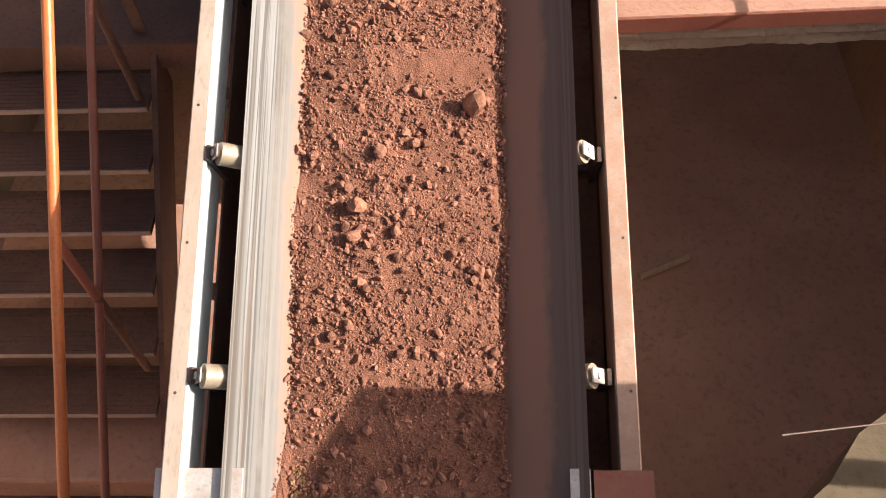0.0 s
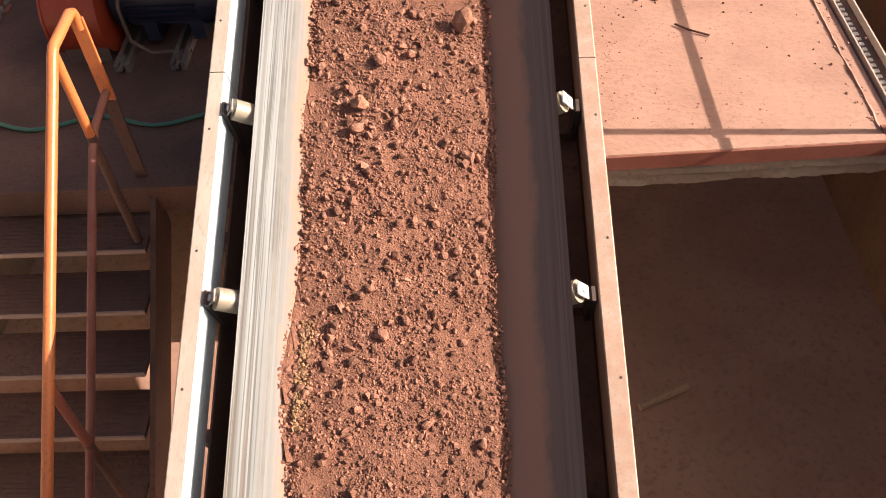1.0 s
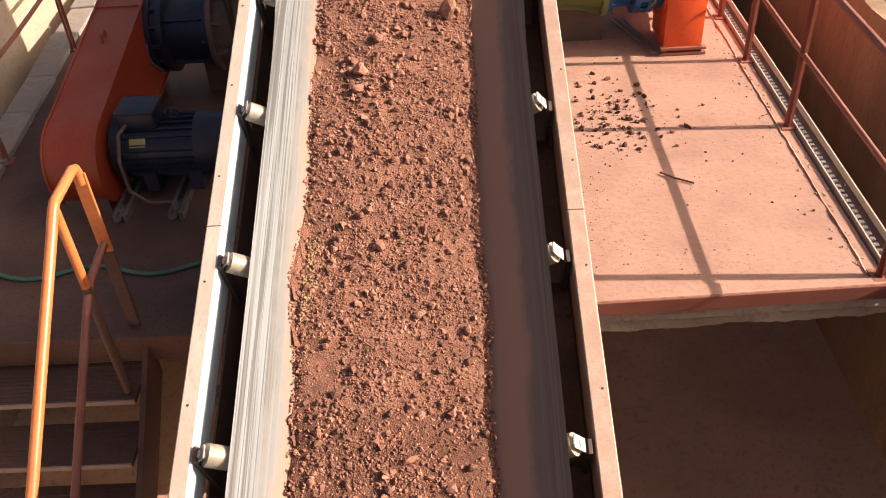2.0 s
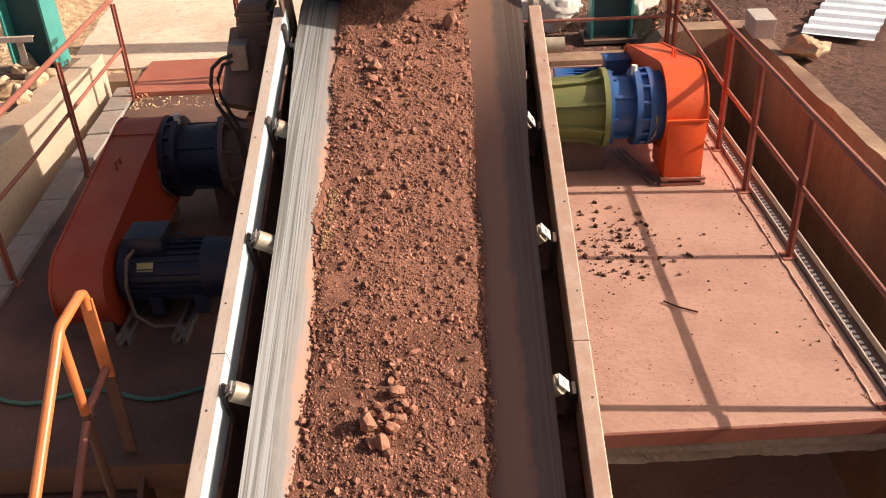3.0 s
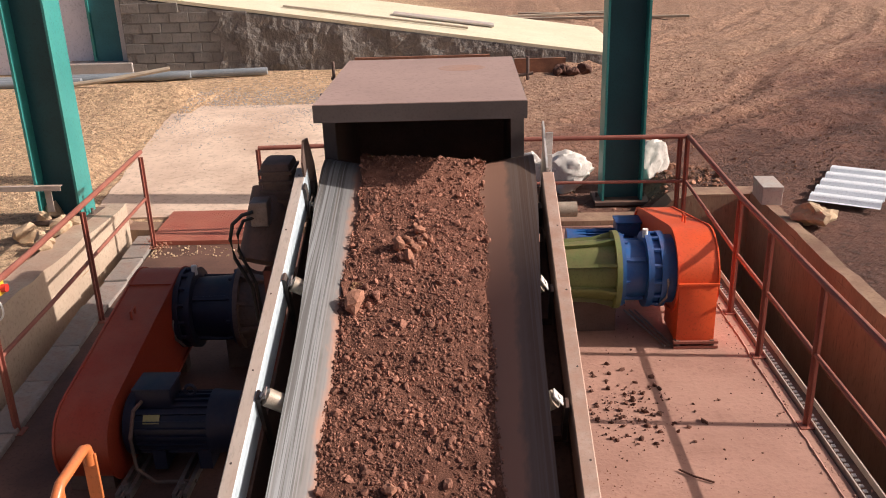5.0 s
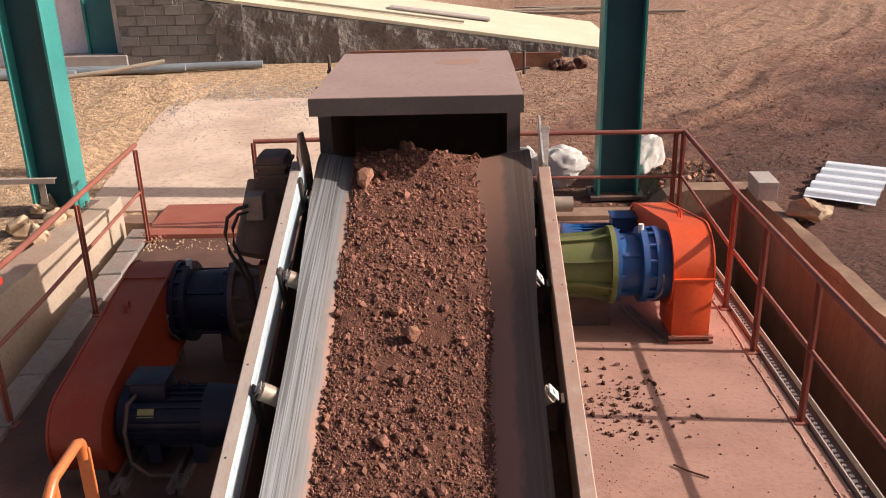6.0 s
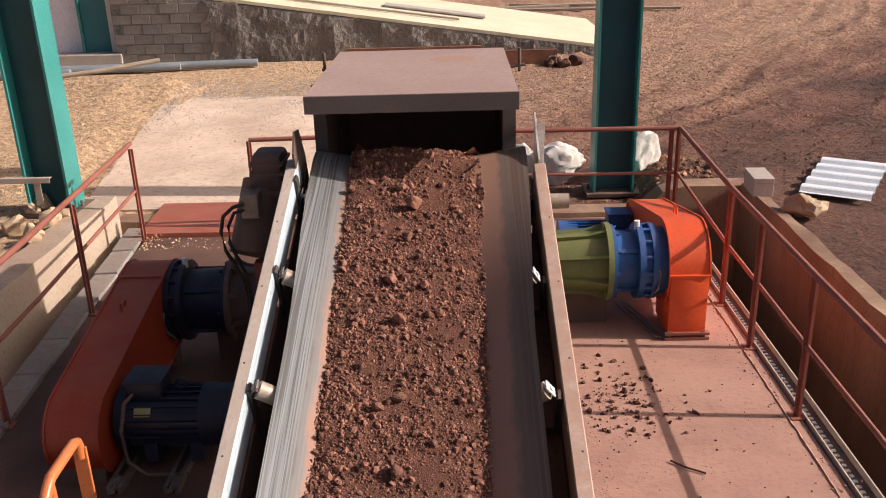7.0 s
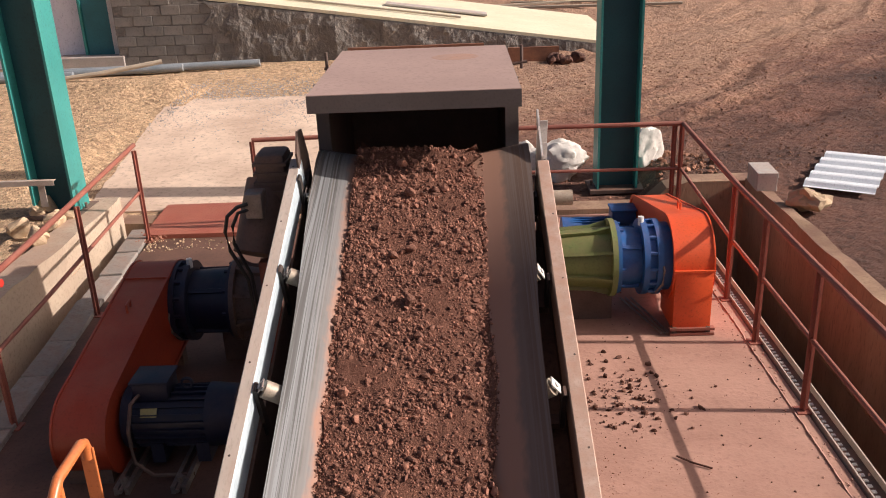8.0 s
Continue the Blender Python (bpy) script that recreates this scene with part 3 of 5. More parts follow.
def build_conveyor():
    M["belt_dusty"] = belt_material()
    conv = thing("belt_conveyor", "troughed rubber belt conveyor with galvanised side rails, carrying red ore", "conveyor", CM)
    belt = part("belt", belt_sheet(nb(), 0, 0.014, 0, 18, BACK, HEAD, 0.2), "belt_dusty", conv, "worn grey rubber belt with lengthwise streaks", smooth=True)
    belt.data.materials.append(M["belt_edge"])
    # pale edge faces: the sunlit rim is painted onto the belt
    for q in belt.data.polygons:
        if abs(q.center.x) > 0.585 and q.area < 0.0045 and abs(q.normal.x) > 0.3:
            q.material_index = 1
    for sgn in (-1, 1):
        joints = [BACK, -5.3, -2.2, 0.962 if sgn < 0 else 1.008, 3.38]
        inner, outer, lift, hole = (0.728, 0.795, 0.036, 0.769) if sgn < 0 else (0.7, 0.773, -0.037, 0.75)
        rails = []
        for s0, s1 in zip(joints, joints[1:]):
            b = nb()
            prof = [(inner, -0.2), (inner, -0.026), (inner + 0.005, -0.018), (outer - 0.005, -0.018), (outer, -0.023), (outer, -0.045), (outer - 0.006, -0.045), (outer - 0.008, -0.026),
                    (inner + 0.01, -0.026), (inner + 0.008, -0.19), (outer - 0.004, -0.19), (outer - 0.004, -0.2)]
            prof = [(sgn * u, w + lift) for u, w in prof]
            prism(b, prof, 1, s0 + 0.0025, s1 - 0.0025)
            rail = part("side_rail", b, "galv_cream" if sgn < 0 else "galv_dusty", conv, "galvanised steel channel side rail, dusty on top")
            rail.data.materials.append(M["galv_sunlit"])
            # bare faces towards the sun get a brighter blue-white, sunlight put in
            for q in rail.data.polygons:
                if sgn < 0 and q.normal.x > 0.5:
                    q.material_index = 1
            rails.append(rail)
        # bolt holes along the top flange
        for k in range(-6, 6):
            s = (0.698 if sgn < 0 else 0.737) + (0.52 if sgn < 0 else 0.53) * k
            b = nb()
            rod(b, (sgn * hole, s, -0.019 + lift), (sgn * hole, s, -0.0165 + lift), 0.0055, 8)
            part("bolt_hole", b, "soot", rails[-1] if s > joints[-2] else rails[-2])
    # troughing idlers, one set every 0.78 m
    th = radians(35)
    idx = 0
    for k in range(-11, 5):
        s = 0.797 * k - 0.008
        if s > 3.3:
            continue
        th, mid_w = trough(s)
        idler = tagged(new("idler_set"), "set of three steel trough rollers on brackets")
        idler.parent = conv
        b = nb()
        rod(b, (-0.2, s, mid_w - 0.063), (0.2, s, mid_w - 0.063), 0.045, 16)
        part("roller", b, "roller", idler, smooth=True)
        b = nb()
        box(b, -0.7, 0.7, s + 0.05, s + 0.11, -0.42, -0.37)
        part("cross_member", b, "dark_steel", idler)
        for sgn in (-1, 1):
            b = nb()
            reach = 0.683 if sgn < 0 else 0.625
            e = Vector((sgn * reach, s, mid_w + math.tan(th) * (reach - 0.225) - 0.062 / math.cos(th)))
            i = e - Vector((sgn * math.cos(th), 0, math.sin(th))) * 0.46
            rod(b, i, e, 0.043, 20)
            part("roller", b, "roller", idler, "worn steel wing roller", smooth=True)
            b = nb()
            d = (e - i).normalized()
            rod(b, e, e + d * 0.028, 0.013, 10)
            part("axle_end", b, "cap", idler, smooth=True)
            # clip plate that holds the axle
            b = nb()
            box(b, -0.038, 0.038, -0.026, 0.026, -0.004, 0.004, 0.003, Matrix.Translation(e + d * 0.018) @ Euler((0, sgn * (math.pi / 2 - th), 0)).to_matrix().to_4x4())
            part("clip_plate", b, "cap" if sgn > 0 else "bracket", idler)
            b = nb()
            lug = 0.024 if sgn < 0 else e.z - 0.03
            x0, x1 = (0.708, 0.7265) if sgn < 0 else (0.668, 0.69)
            prism(b, [(sgn * x0, -0.3), (sgn * x0, lug - 0.012), (sgn * (x0 + 0.008), lug), (sgn * x1, lug), (sgn * x1, -0.3)], 1, s - 0.028, s + 0.028)
            part("bracket", b, "soot", idler, "black bracket")
    b = nb()
    rod(b, (-0.66, HEAD, -0.157 - 0.285), (0.66, HEAD, -0.157 - 0.285), 0.275, 40)
    pulley = part("head_pulley", b, "dark_steel", conv, smooth=True)
    b = nb()
    rod(b, (-0.95, HEAD, -0.442), (0.95, HEAD, -0.442), 0.05, 16)
    part("shaft", b, "roller", pulley, smooth=True)
    for sgn in (-1, 1):
        # bearing plates and upright ends at the head
        b = nb()
        prism(b, [(3.28, -0.55), (3.28, 0.12), (3.4, 0.2), (3.52, 0.14), (3.6, -0.1), (3.6, -0.55)] if sgn < 0 else [(3.385, -0.55), (3.385, -0.03), (3.5, -0.012), (3.66, 0.012), (3.7, 0.045), (3.79, 0.05), (3.81, 0.01), (3.72, -0.06), (3.72, -0.55)], 0, sgn * 0.735 - 0.006, sgn * 0.735 + 0.006)
        plate = part("head_plate", b, "dark_steel" if sgn < 0 else "galv", conv, "bent steel plate at the head")
        if sgn > 0:
            b = nb()
            box(b, 0.742, 0.79, 3.66, 3.668, -0.12, 0.045, 0.003)
            box(b, 0.742, 0.775, 3.5, 3.506, -0.16, -0.012, 0.003)
            part("plate_lug", b, "galv", plate, "folded galvanised lug")
        b = nb()
        box(b, sgn * 0.745 - 0.03, sgn * 0.745 + 0.03, 3.4, 3.62, -0.52, -0.34, 0.01)
        part("bearing_block", b, "dark_steel", conv)
    # under-frame
    for sgn in (-1, 1):
        b = nb()
        box(b, sgn * 0.74 - 0.03, sgn * 0.74 + 0.03, BACK, 3.4, -0.62, -0.52)
        part("lower_rail", b, "dark_steel", conv)
        b = nb()
        box(b, sgn * 0.725 - 0.004, sgn * 0.725 + 0.004, BACK, 3.4, -0.6, -0.2)
        part("side_plate", b, "dark_steel", conv)
        for k in range(-11, 5):
            b = nb()
            s = 0.787 * k + 0.3
            if s < 3.3:
                box(b, sgn * 0.74 - 0.02, sgn * 0.74 + 0.02, s, s + 0.05, -0.52, -0.2)
                part("strut", b, "dark_steel", conv)
    # drip pan under the idlers
    b = nb()
    box(b, -0.72, 0.72, BACK, 3.2, -0.47, -0.46)
    part("drip_pan", b, "grimy_pan", conv)
    # return belt
    b = nb()
    box(b, -0.6, 0.6, BACK, HEAD, -0.735, -0.722)
    part("return_belt", b, "belt", conv)
    # pair of legs on the deck
    inv = CM.inverted()
    for x in (-0.62, 0.845):
        for y in (4.7, 6.0):
            b = nb()
            z1 = 0.615 + (y - 2.94) * math.tan(radians(A)) - 0.5
            box(b, x - 0.04, x + 0.04, y - 0.04, y + 0.04, 0, z1)
            bmesh.ops.transform(b, matrix=inv, verts=b.verts[:])
            part("leg", b, "dark_steel", conv)
    # joint plates where the walkway bridge rests
    for x0, x1, mt in ((-0.82, -0.53, "galv"), (0.535, 0.6, "cap")):
        b = nb()
        box(b, x0, x1, -1.3, -1.105, -0.014, 0.0)
        part("cover_plate", b, mt, conv, "bright steel cover plate")
    b = nb()
    box(b, 0.61, 0.8, -1.3, -1.11, -0.012, 0.0)
    part("cover_plate", b, "red_steel", conv, "painted steel cover plate")
    return conv


# ---- ore ----
SPEED = 1.03
SLAB = 0.2
S_LOW = -9.3
N_SLAB = 66
ORE = []


def ore_top(u, s, var):
    k = (u + 0.03) / 0.39
    w = -0.121 - 0.054 * (u + 0.03) + 0.022 * (1 - k * k)
    w += 0.015 * noise.noise((u * 4, s * 4, var)) + 0.008 * noise.noise((u * 15, s * 15, var + 3)) + 0.004 * noise.noise((u * 45, s * 45, var + 5))
    return w


def stage(s):
    """How damp the ore is: 0 for the dry early stretch, 3 for the latest."""
    return sum(s < limit for limit in (-1.9, -2.7, -3.7))


def ore_mat(kind, s):
    k = stage(s)
    return kind + "_damp_%d" % (k - 1) if k else {"ore": "ore", "fine": "ore_fine"}[kind]


def edges(ang):
    """Where the ore ends on the two wings: it wanders, with a bulge of ochre fines on one side."""
    el = -0.418 + 0.026 * noise.noise((ang * 1.7, 1, 0)) + 0.012 * noise.noise((ang * 6, 1, 0)) + 0.007 * noise.noise((ang * 19, 1, 0))
    er = 0.345 + 0.03 * noise.noise((ang * 1.6, 8, 0)) + 0.014 * noise.noise((ang * 6, 8, 0)) + 0.007 * noise.noise((ang * 19, 8, 0))
    place = S_LOW + ang
    el -= 0.035 * math.exp(-((place + 1.3) / 0.22) ** 2) + 0.02 * math.exp(-((place + 2.7) / 0.2) ** 2)
    er += 0.025 / (1 + math.exp((place + 2.6) * 3))
    return el, er


def bed_mesh(var):
    """Fines of one slab: a bumpy top that dives into the belt at both sides."""
    nu, ns = 64, 17
    verts, faces = [], []
    for j in range(ns + 1):
        sv = j / ns * SLAB
        # seams agree: the relief is read on a ring of all variants
        ang = (var * SLAB + sv)
        el, er = edges(ang)
        for i in range(nu + 1):
            f = i / nu
            u = el + (er - el) * f
            w = ore_top(u, ang, 0.0)
            drop = max(0, 1 - min(f, 1 - f) / 0.05)
            th, w0 = radians(35), -0.237
            floor_w = w0 + max(0, (abs(u) - 0.225)) * math.tan(th) - 0.006
            w = max(w, floor_w + 0.02) * (1 - drop ** 2) + floor_w * drop ** 2
            verts.append((u, sv - SLAB / 2, w))
    row = nu + 1
    for j in range(ns):
        for i in range(nu):
            faces.append((j * row + i, j * row + i + 1, (j + 1) * row + i + 1, (j + 1) * row + i))
    # trailing skirt that runs on beneath the next stretch
    base = len(verts)
    for i in range(row):
        u, _, w = verts[i]
        floor_w = -0.235 + max(0, abs(u) - 0.225) * math.tan(radians(35))
        verts.append((u * 0.97, -SLAB / 2 - 0.05, max(w - 0.03, floor_w)))
        verts.append((u * 0.94, -SLAB / 2 - 0.11, max(w - 0.08, floor_w)))
    for i in range(nu):
        a, c = base + 2 * i, base + 2 * i + 2
        faces.append((a, c, i + 1, i))
        faces.append((a + 1, c + 1, c, a))
    # underside that follows the trough
    base = len(verts)
    for j in (0, 1):
        for u, w in ((-0.41, -0.11), (-0.225, -0.236), (0.225, -0.236), (0.35, -0.15)):
            verts.append((u, (j - 0.5) * SLAB, w - 0.004))
    for i in range(3):
        faces.append((base + i, base + 4 + i, base + 5 + i, base + 1 + i))
    me = bpy.data.meshes.new("ore_bed")
    me.from_pydata(verts, [], faces)
    me.polygons.foreach_set("use_smooth", [True] * len(me.polygons))
    me.materials.append(M[ore_mat("fine", S_LOW + SLAB * (var + 0.5))])
    return me


def ico():
    b = nb()
    bmesh.ops.create_icosphere(b, subdivisions=1, radius=1)
    b.verts.ensure_lookup_table()
    v = np.array([p.co[:] for p in b.verts])
    f = np.array([[q.index for q in t.verts] for t in b.faces])
    b.free()
    return v, f


def scatter_mesh(name, spots, material, sub_rng):
    """Many small angular stones in one mesh; spots: rows of x, y, z, radius."""
    v0, f0 = ico()
    k = len(spots)
    rng = sub_rng
    jit = 1 + 0.3 * rng.standard_normal((k, len(v0), 1)).clip(-1.3, 1.3)
    q = rng.standard_normal((k, 4))
    q /= np.linalg.norm(q, axis=1)[:, None]
    w, x, y, z = q.T
    R = np.stack([1 - 2 * (y * y + z * z), 2 * (x * y - z * w), 2 * (x * z + y * w), 2 * (x * y + z * w), 1 - 2 * (x * x + z * z), 2 * (y * z - x * w),
                  2 * (x * z - y * w), 2 * (y * z + x * w), 1 - 2 * (x * x + y * y)], 1).reshape(k, 3, 3)
    squash = 1 + 0.25 * rng.standard_normal((k, 1, 3)).clip(-1.5, 1.5)
    V = np.einsum("kij,kvj->kvi", R, v0[None] * jit * squash) * spots[:, None, 3:4] + spots[:, None, :3]
    F = f0[None] + (np.arange(k) * len(v0))[:, None, None]
    me = bpy.data.meshes.new(name)
    me.from_pydata(V.reshape(-1, 3).tolist(), [], F.reshape(-1, 3).tolist())
    me.materials.append(M[material])
    return me


def gravel_mesh(var):
    rng = np.random.default_rng(100 + var)
    rows = []
    here = S_LOW + SLAB * (var + 0.5)
    coarse = stage(here) > 1
    for count, lo, hi in ((1550, 0.0026, 0.005), (640, 0.005, 0.008), (110, 0.008, 0.0135), (17, 0.0135, 0.022)) if coarse else ((1750, 0.0024, 0.0046), (640, 0.0046, 0.0076), (85, 0.0076, 0.0135), (8, 0.014, 0.02)):
        u = rng.random(count)
        sv = (rng.random(count) - 0.5) * SLAB
        r = lo + (hi - lo) * rng.random(count) ** 1.6
        for a, b, c in zip(u, sv, r):
            ang = var * SLAB + b + SLAB / 2
            el, er = edges(ang)
            a = el - 0.004 + (er - el + 0.008) * a
            # the gravel lies in drifts
            if noise.noise((a * 4.5, ang * 4.5, 20)) + 0.7 < rng.random() * 0.95:
                continue
            wing = -0.237 + max(0, abs(a) - 0.225) * math.tan(radians(35))
            w = max(ore_top(a, ang, 0.0), wing)
            rows.append((a, b, w + c * (-0.1 if c < 0.0055 else 0.12 if c < 0.01 else 0.25), c))
    return scatter_mesh("gravel", np.array(rows), ore_mat("ore", here), rng)


def rock_mesh(seed, r, squash, material):
    b = nb()
    lump(b, r, seed=seed, rough=0.42, sub=2, squash=squash)
    me = mesh_of("rock", b, material)
    return me


# rocks that stand out: across, metres along the conveyor at the start, radius, material
ROCKS = [(0.236, 0.27, 0.056, "ore_pale"), (-0.19, -0.13, 0.042, "ore_pale"), (-0.20, -0.24, 0.032, "ore"), (-0.235, -0.2, 0.026, "ore"), (-0.05, -0.22, 0.03, "ore"),
         (0.0, -0.15, 0.028, "ore"), (0.02, 0.12, 0.03, "ore"), (-0.11, 0.08, 0.032, "ore"), (0.15, -0.3, 0.024, "ore"), (0.25, -0.37, 0.026, "ore"), (-0.02, -0.36, 0.022, "ore"),
         (-0.27, -0.6, 0.027, "ore"), (-0.03, -0.66, 0.024, "ore"), (-0.18, -0.95, 0.025, "ore"), (0.13, -0.75, 0.022, "ore"),
         (0.0, -1.05, 0.022, "ore"), (-0.09, -1.1, 0.03, "ore"), (0.03, -1.2, 0.024, "ore"),
         # a knot of pale rocks
         (-0.14, -2.37, 0.054, "ore_pale"), (-0.08, -2.33, 0.03, "ore_pale"), (-0.01, -2.35, 0.034, "ore_pale"), (-0.085, -2.45, 0.042, "ore_pale"), (-0.03, -2.29, 0.026, "ore_pale"),
         (-0.03, -2.22, 0.036, "ore_pale"), (-0.06, -2.16, 0.022, "ore_pale"), (0.03, -2.3, 0.022, "ore_pale"), (-0.11, -2.28, 0.024, "ore_pale"), (-0.05, -2.38, 0.036, "ore_pale"), (0.0, -2.27, 0.03, "ore_pale"), (-0.12, -2.45, 0.03, "ore"),
         (-0.35, -2.82, 0.07, "ore_pale"), (-0.24, -2.76, 0.034, "ore"), (-0.3, -2.68, 0.026, "ore"),
         (-0.02, -4.12, 0.058, "ore_pale"), (-0.1, -3.95, 0.042, "ore_pale"), (-0.05, -4.4, 0.034, "ore"), (0.07, -4.2, 0.028, "ore"), (-0.13, -4.75, 0.042, "ore"), (-0.05, -4.72, 0.03, "ore"),
         (0.05, -4.8, 0.032, "ore"), (-0.07, -5.05, 0.042, "ore"), (0.08, -5.0, 0.03, "ore"), (0.14, -3.9, 0.03, "ore"), (-0.2, -4.6, 0.026, "ore"),
         (-0.14, -5.6, 0.032, "ore"), (-0.05, -5.55, 0.034, "ore"), (0.12, -5.5, 0.03, "ore"), (0.24, -5.55, 0.03, "ore"), (0.11, -5.8, 0.026, "ore"), (-0.04, -5.95, 0.04, "ore"),
         (-0.3, -7.35, 0.036, "ore"), (0.05, -7.3, 0.03, "ore"), (-0.12, -7.1, 0.03, "ore")]
extra = random.Random(5)
for i in range(250):
    ROCKS.append((extra.uniform(-0.38, 0.32), extra.uniform(S_LOW + 0.2, 3.6), extra.uniform(0.015, 0.026), "ore"))
ROCKS = [(u, s, r, ore_mat("ore", s) if mt == "ore" else mt) for u, s, r, mt in ROCKS]


def build_ore():
    NV = N_SLAB
    beds = [bed_mesh(v) for v in range(NV)]
    gravels = [gravel_mesh(v) for v in range(NV)]
    kinds = {}
    for k in range(N_SLAB):
        s0 = S_LOW + SLAB * (k + 0.5)
        v = k
        load = thing("ore_load", "stretch of red-brown crushed ore riding on the belt", "ore", group="ore on the belt")
        o = new("ore_bed", beds[v])
        o.parent = load
        tagged(o, "fine red ore")
        o = new("gravel", gravels[v])
        o.parent = load
        tagged(o, "loose ore gravel", kind="stuff")
        for j, (u, s, r, mt) in enumerate(ROCKS):
            s -= 0.06
            if abs(s - s0) <= SLAB / 2:
                key = (j % 7, round(r, 2) if r > 0.03 else 0, mt)
                if key not in kinds:
                    kinds[key] = rock_mesh(j % 7 + 1, 1.0, (1, 0.8, 0.75), mt)
                o = new("rock", kinds[key])
                o.parent = load
                ang = v * SLAB + s - s0 + SLAB / 2
                o.matrix_basis = Matrix.Translation((u, s - s0, ore_top(u, ang, 0.0) + r * (0.72 if r > 0.05 else 0.58 if r > 0.03 else 0.4))) @ Euler((j * 1.7, j * 0.9, j * 2.3)).to_matrix().to_4x4() @ Matrix.Diagonal((r, r, r, 1))
        ORE.append((load, s0))
    # ochre fines at the left of the bed
    rng = np.random.default_rng(7)
    for s_mid, u_mid, count in ((-1.34, -0.4, 520), (-1.2, -0.39, 260), (-2.78, -0.385, 200)):
        load, s0 = min(ORE, key=lambda p: abs(p[1] - s_mid))
        rows = []
        for i in range(count):
            a, c = u_mid + 0.022 * abs(rng.normal()), min(0.1, max(-0.1, rng.normal(0, 0.08)))
            r = 0.0022 + 0.005 * rng.random() ** 3
            wing = -0.237 + max(0, abs(a) - 0.225) * math.tan(radians(35))
            rows.append((a, c, max(wing, ore_top(a, s0 - S_LOW + c, 0.0)) + 0.003 + r * 0.4, r))
        o = new("ochre_spill", scatter_mesh("ochre_spill", np.array(rows), "ore_yellow", rng))
        o.parent = load
        tagged(o, "ochre yellow crumbs", kind="stuff")


def slab_pose(s0, t):
    """Along the belt, round the head pulley, down the chute."""
    s = s0 + SPEED * t
    if s <= HEAD:
        return CM @ pose(0, s, 0)
    phi = (s - HEAD) / 0.31
    drop = 0.0
    if phi > 1.7:
        late = (phi - 1.7) * 0.31 / SPEED
        drop = SPEED * late + 4.5 * late ** 2
        phi = 1.7
    m = CM @ pose(0, HEAD, -0.442, -math.degrees(phi)) @ pose(0, 0, 0.442)
    low = m.translation.z
    return Matrix.Translation((0, 0, max(-drop, min(0, -1.9 - low)))) @ m


def motions():
    for load, s0 in ORE:
        hit = (HEAD - s0) / SPEED
        times = [i * 0.5 for i in range(17) if not -0.26 < i * 0.5 - hit < 0.8]
        times += [hit + d for d in (-0.24, -0.16, -0.08, 0, 0.08, 0.16, 0.24, 0.32, 0.4, 0.48, 0.51, 0.6, 0.7, 0.8, 1.0)]
        times = sorted({round(t, 2) for t in times if 0 <= t <= 8} | {0.0, 8.0})
        walk(load, [(t, slab_pose(s0, t)) for t in times])


# ---- machines ----
def build_hood():
    hood = thing("discharge_hood", "grey dusty steel hood over the conveyor's discharge end", "hood")
    X0, X1 = -0.49, 0.645
    b = nb()
    prism(b, [(6.05, 2.159), (6.05, 2.056), (6.062, 2.056), (6.062, 2.147), (7.785, 2.147), (7.785, 2.056), (7.797, 2.056), (7.797, 2.159)], 0, -0.545, 0.718)
    part("roof", b, "hood", hood, "dark steel roof with a folded lip")
    b = nb()
    box(b, -0.541, 0.714, 6.054, 7.793, 2.159, 2.163)
    part("roof_dust", b, "hood_top", hood, "even brown dust on the roof")
    for x in (-0.545, 0.71):
        b = nb()
        prism(b, [(6.063, 2.146), (6.063, 2.056), (7.784, 2.056), (7.784, 2.146)], 0, x, x + 0.008)
        part("roof_lip", b, "hood", hood)
    for x in (X0 - 0.03, X1):
        b = nb()
        box(b, x, x + 0.03, 6.54, 7.7, 0.0, 2.146, 0.003)
        part("side_wall", b, "dark_steel", hood, "dark steel side wall")
        b = nb()
        s = 1 if x > 0 else -1
        box(b, x - (0.05 if s < 0 else 0.002), x + 0.032 + (0.05 if s > 0 else 0), 6.5, 6.538, 0.6, 2.146)
        part("corner_angle", b, "hood", hood)
    b = nb()
    box(b, X0, X1, 7.67, 7.7, 0.0, 2.146)
    part("back_wall", b, "dark_steel", hood)
    b = nb()
    box(b, -0.5, 0.55, 7.8, 7.83, 2.1, 2.18)
    part("back_rail", b, "rust", hood, "rusty angle behind the roof")
    for x in (-0.545, 0.718):
        b = nb()
        rod(b, (x, 7.5, 2.06), (x + (0.14 if x > 0 else -0.1), 7.5, 2.08), 0.012)
        rod(b, (x + (0.1 if x > 0 else -0.08), 7.5, 2.03), (x + (0.1 if x > 0 else -0.08), 7.5, 2.2), 0.012)
        part("latch", b, "dark_steel", hood)
    b = nb()
    bmesh.ops.create_cone(b, cap_ends=True, segments=28, radius1=0.17, radius2=0.16, depth=0.002, matrix=Matrix.Translation((0.33, 7.3, 2.164)) @ Matrix.Diagonal((1, 0.8, 1, 1)))
    part("rust_patch", b, "hood_stain", hood, "faded rust stain on the roof")


def ring_bolts(parent, centre, x, radius, n, r=0.016, length=0.03, material="blue"):
    for k in range(n):
        a = 2 * math.pi * k / n
        y, z = centre[0] + radius * math.cos(a), centre[1] + radius * math.sin(a)
        b = nb()
        rod(b, (x - length, y, z), (x + length, y, z), r, 6)
        part("bolt", b, material, parent)


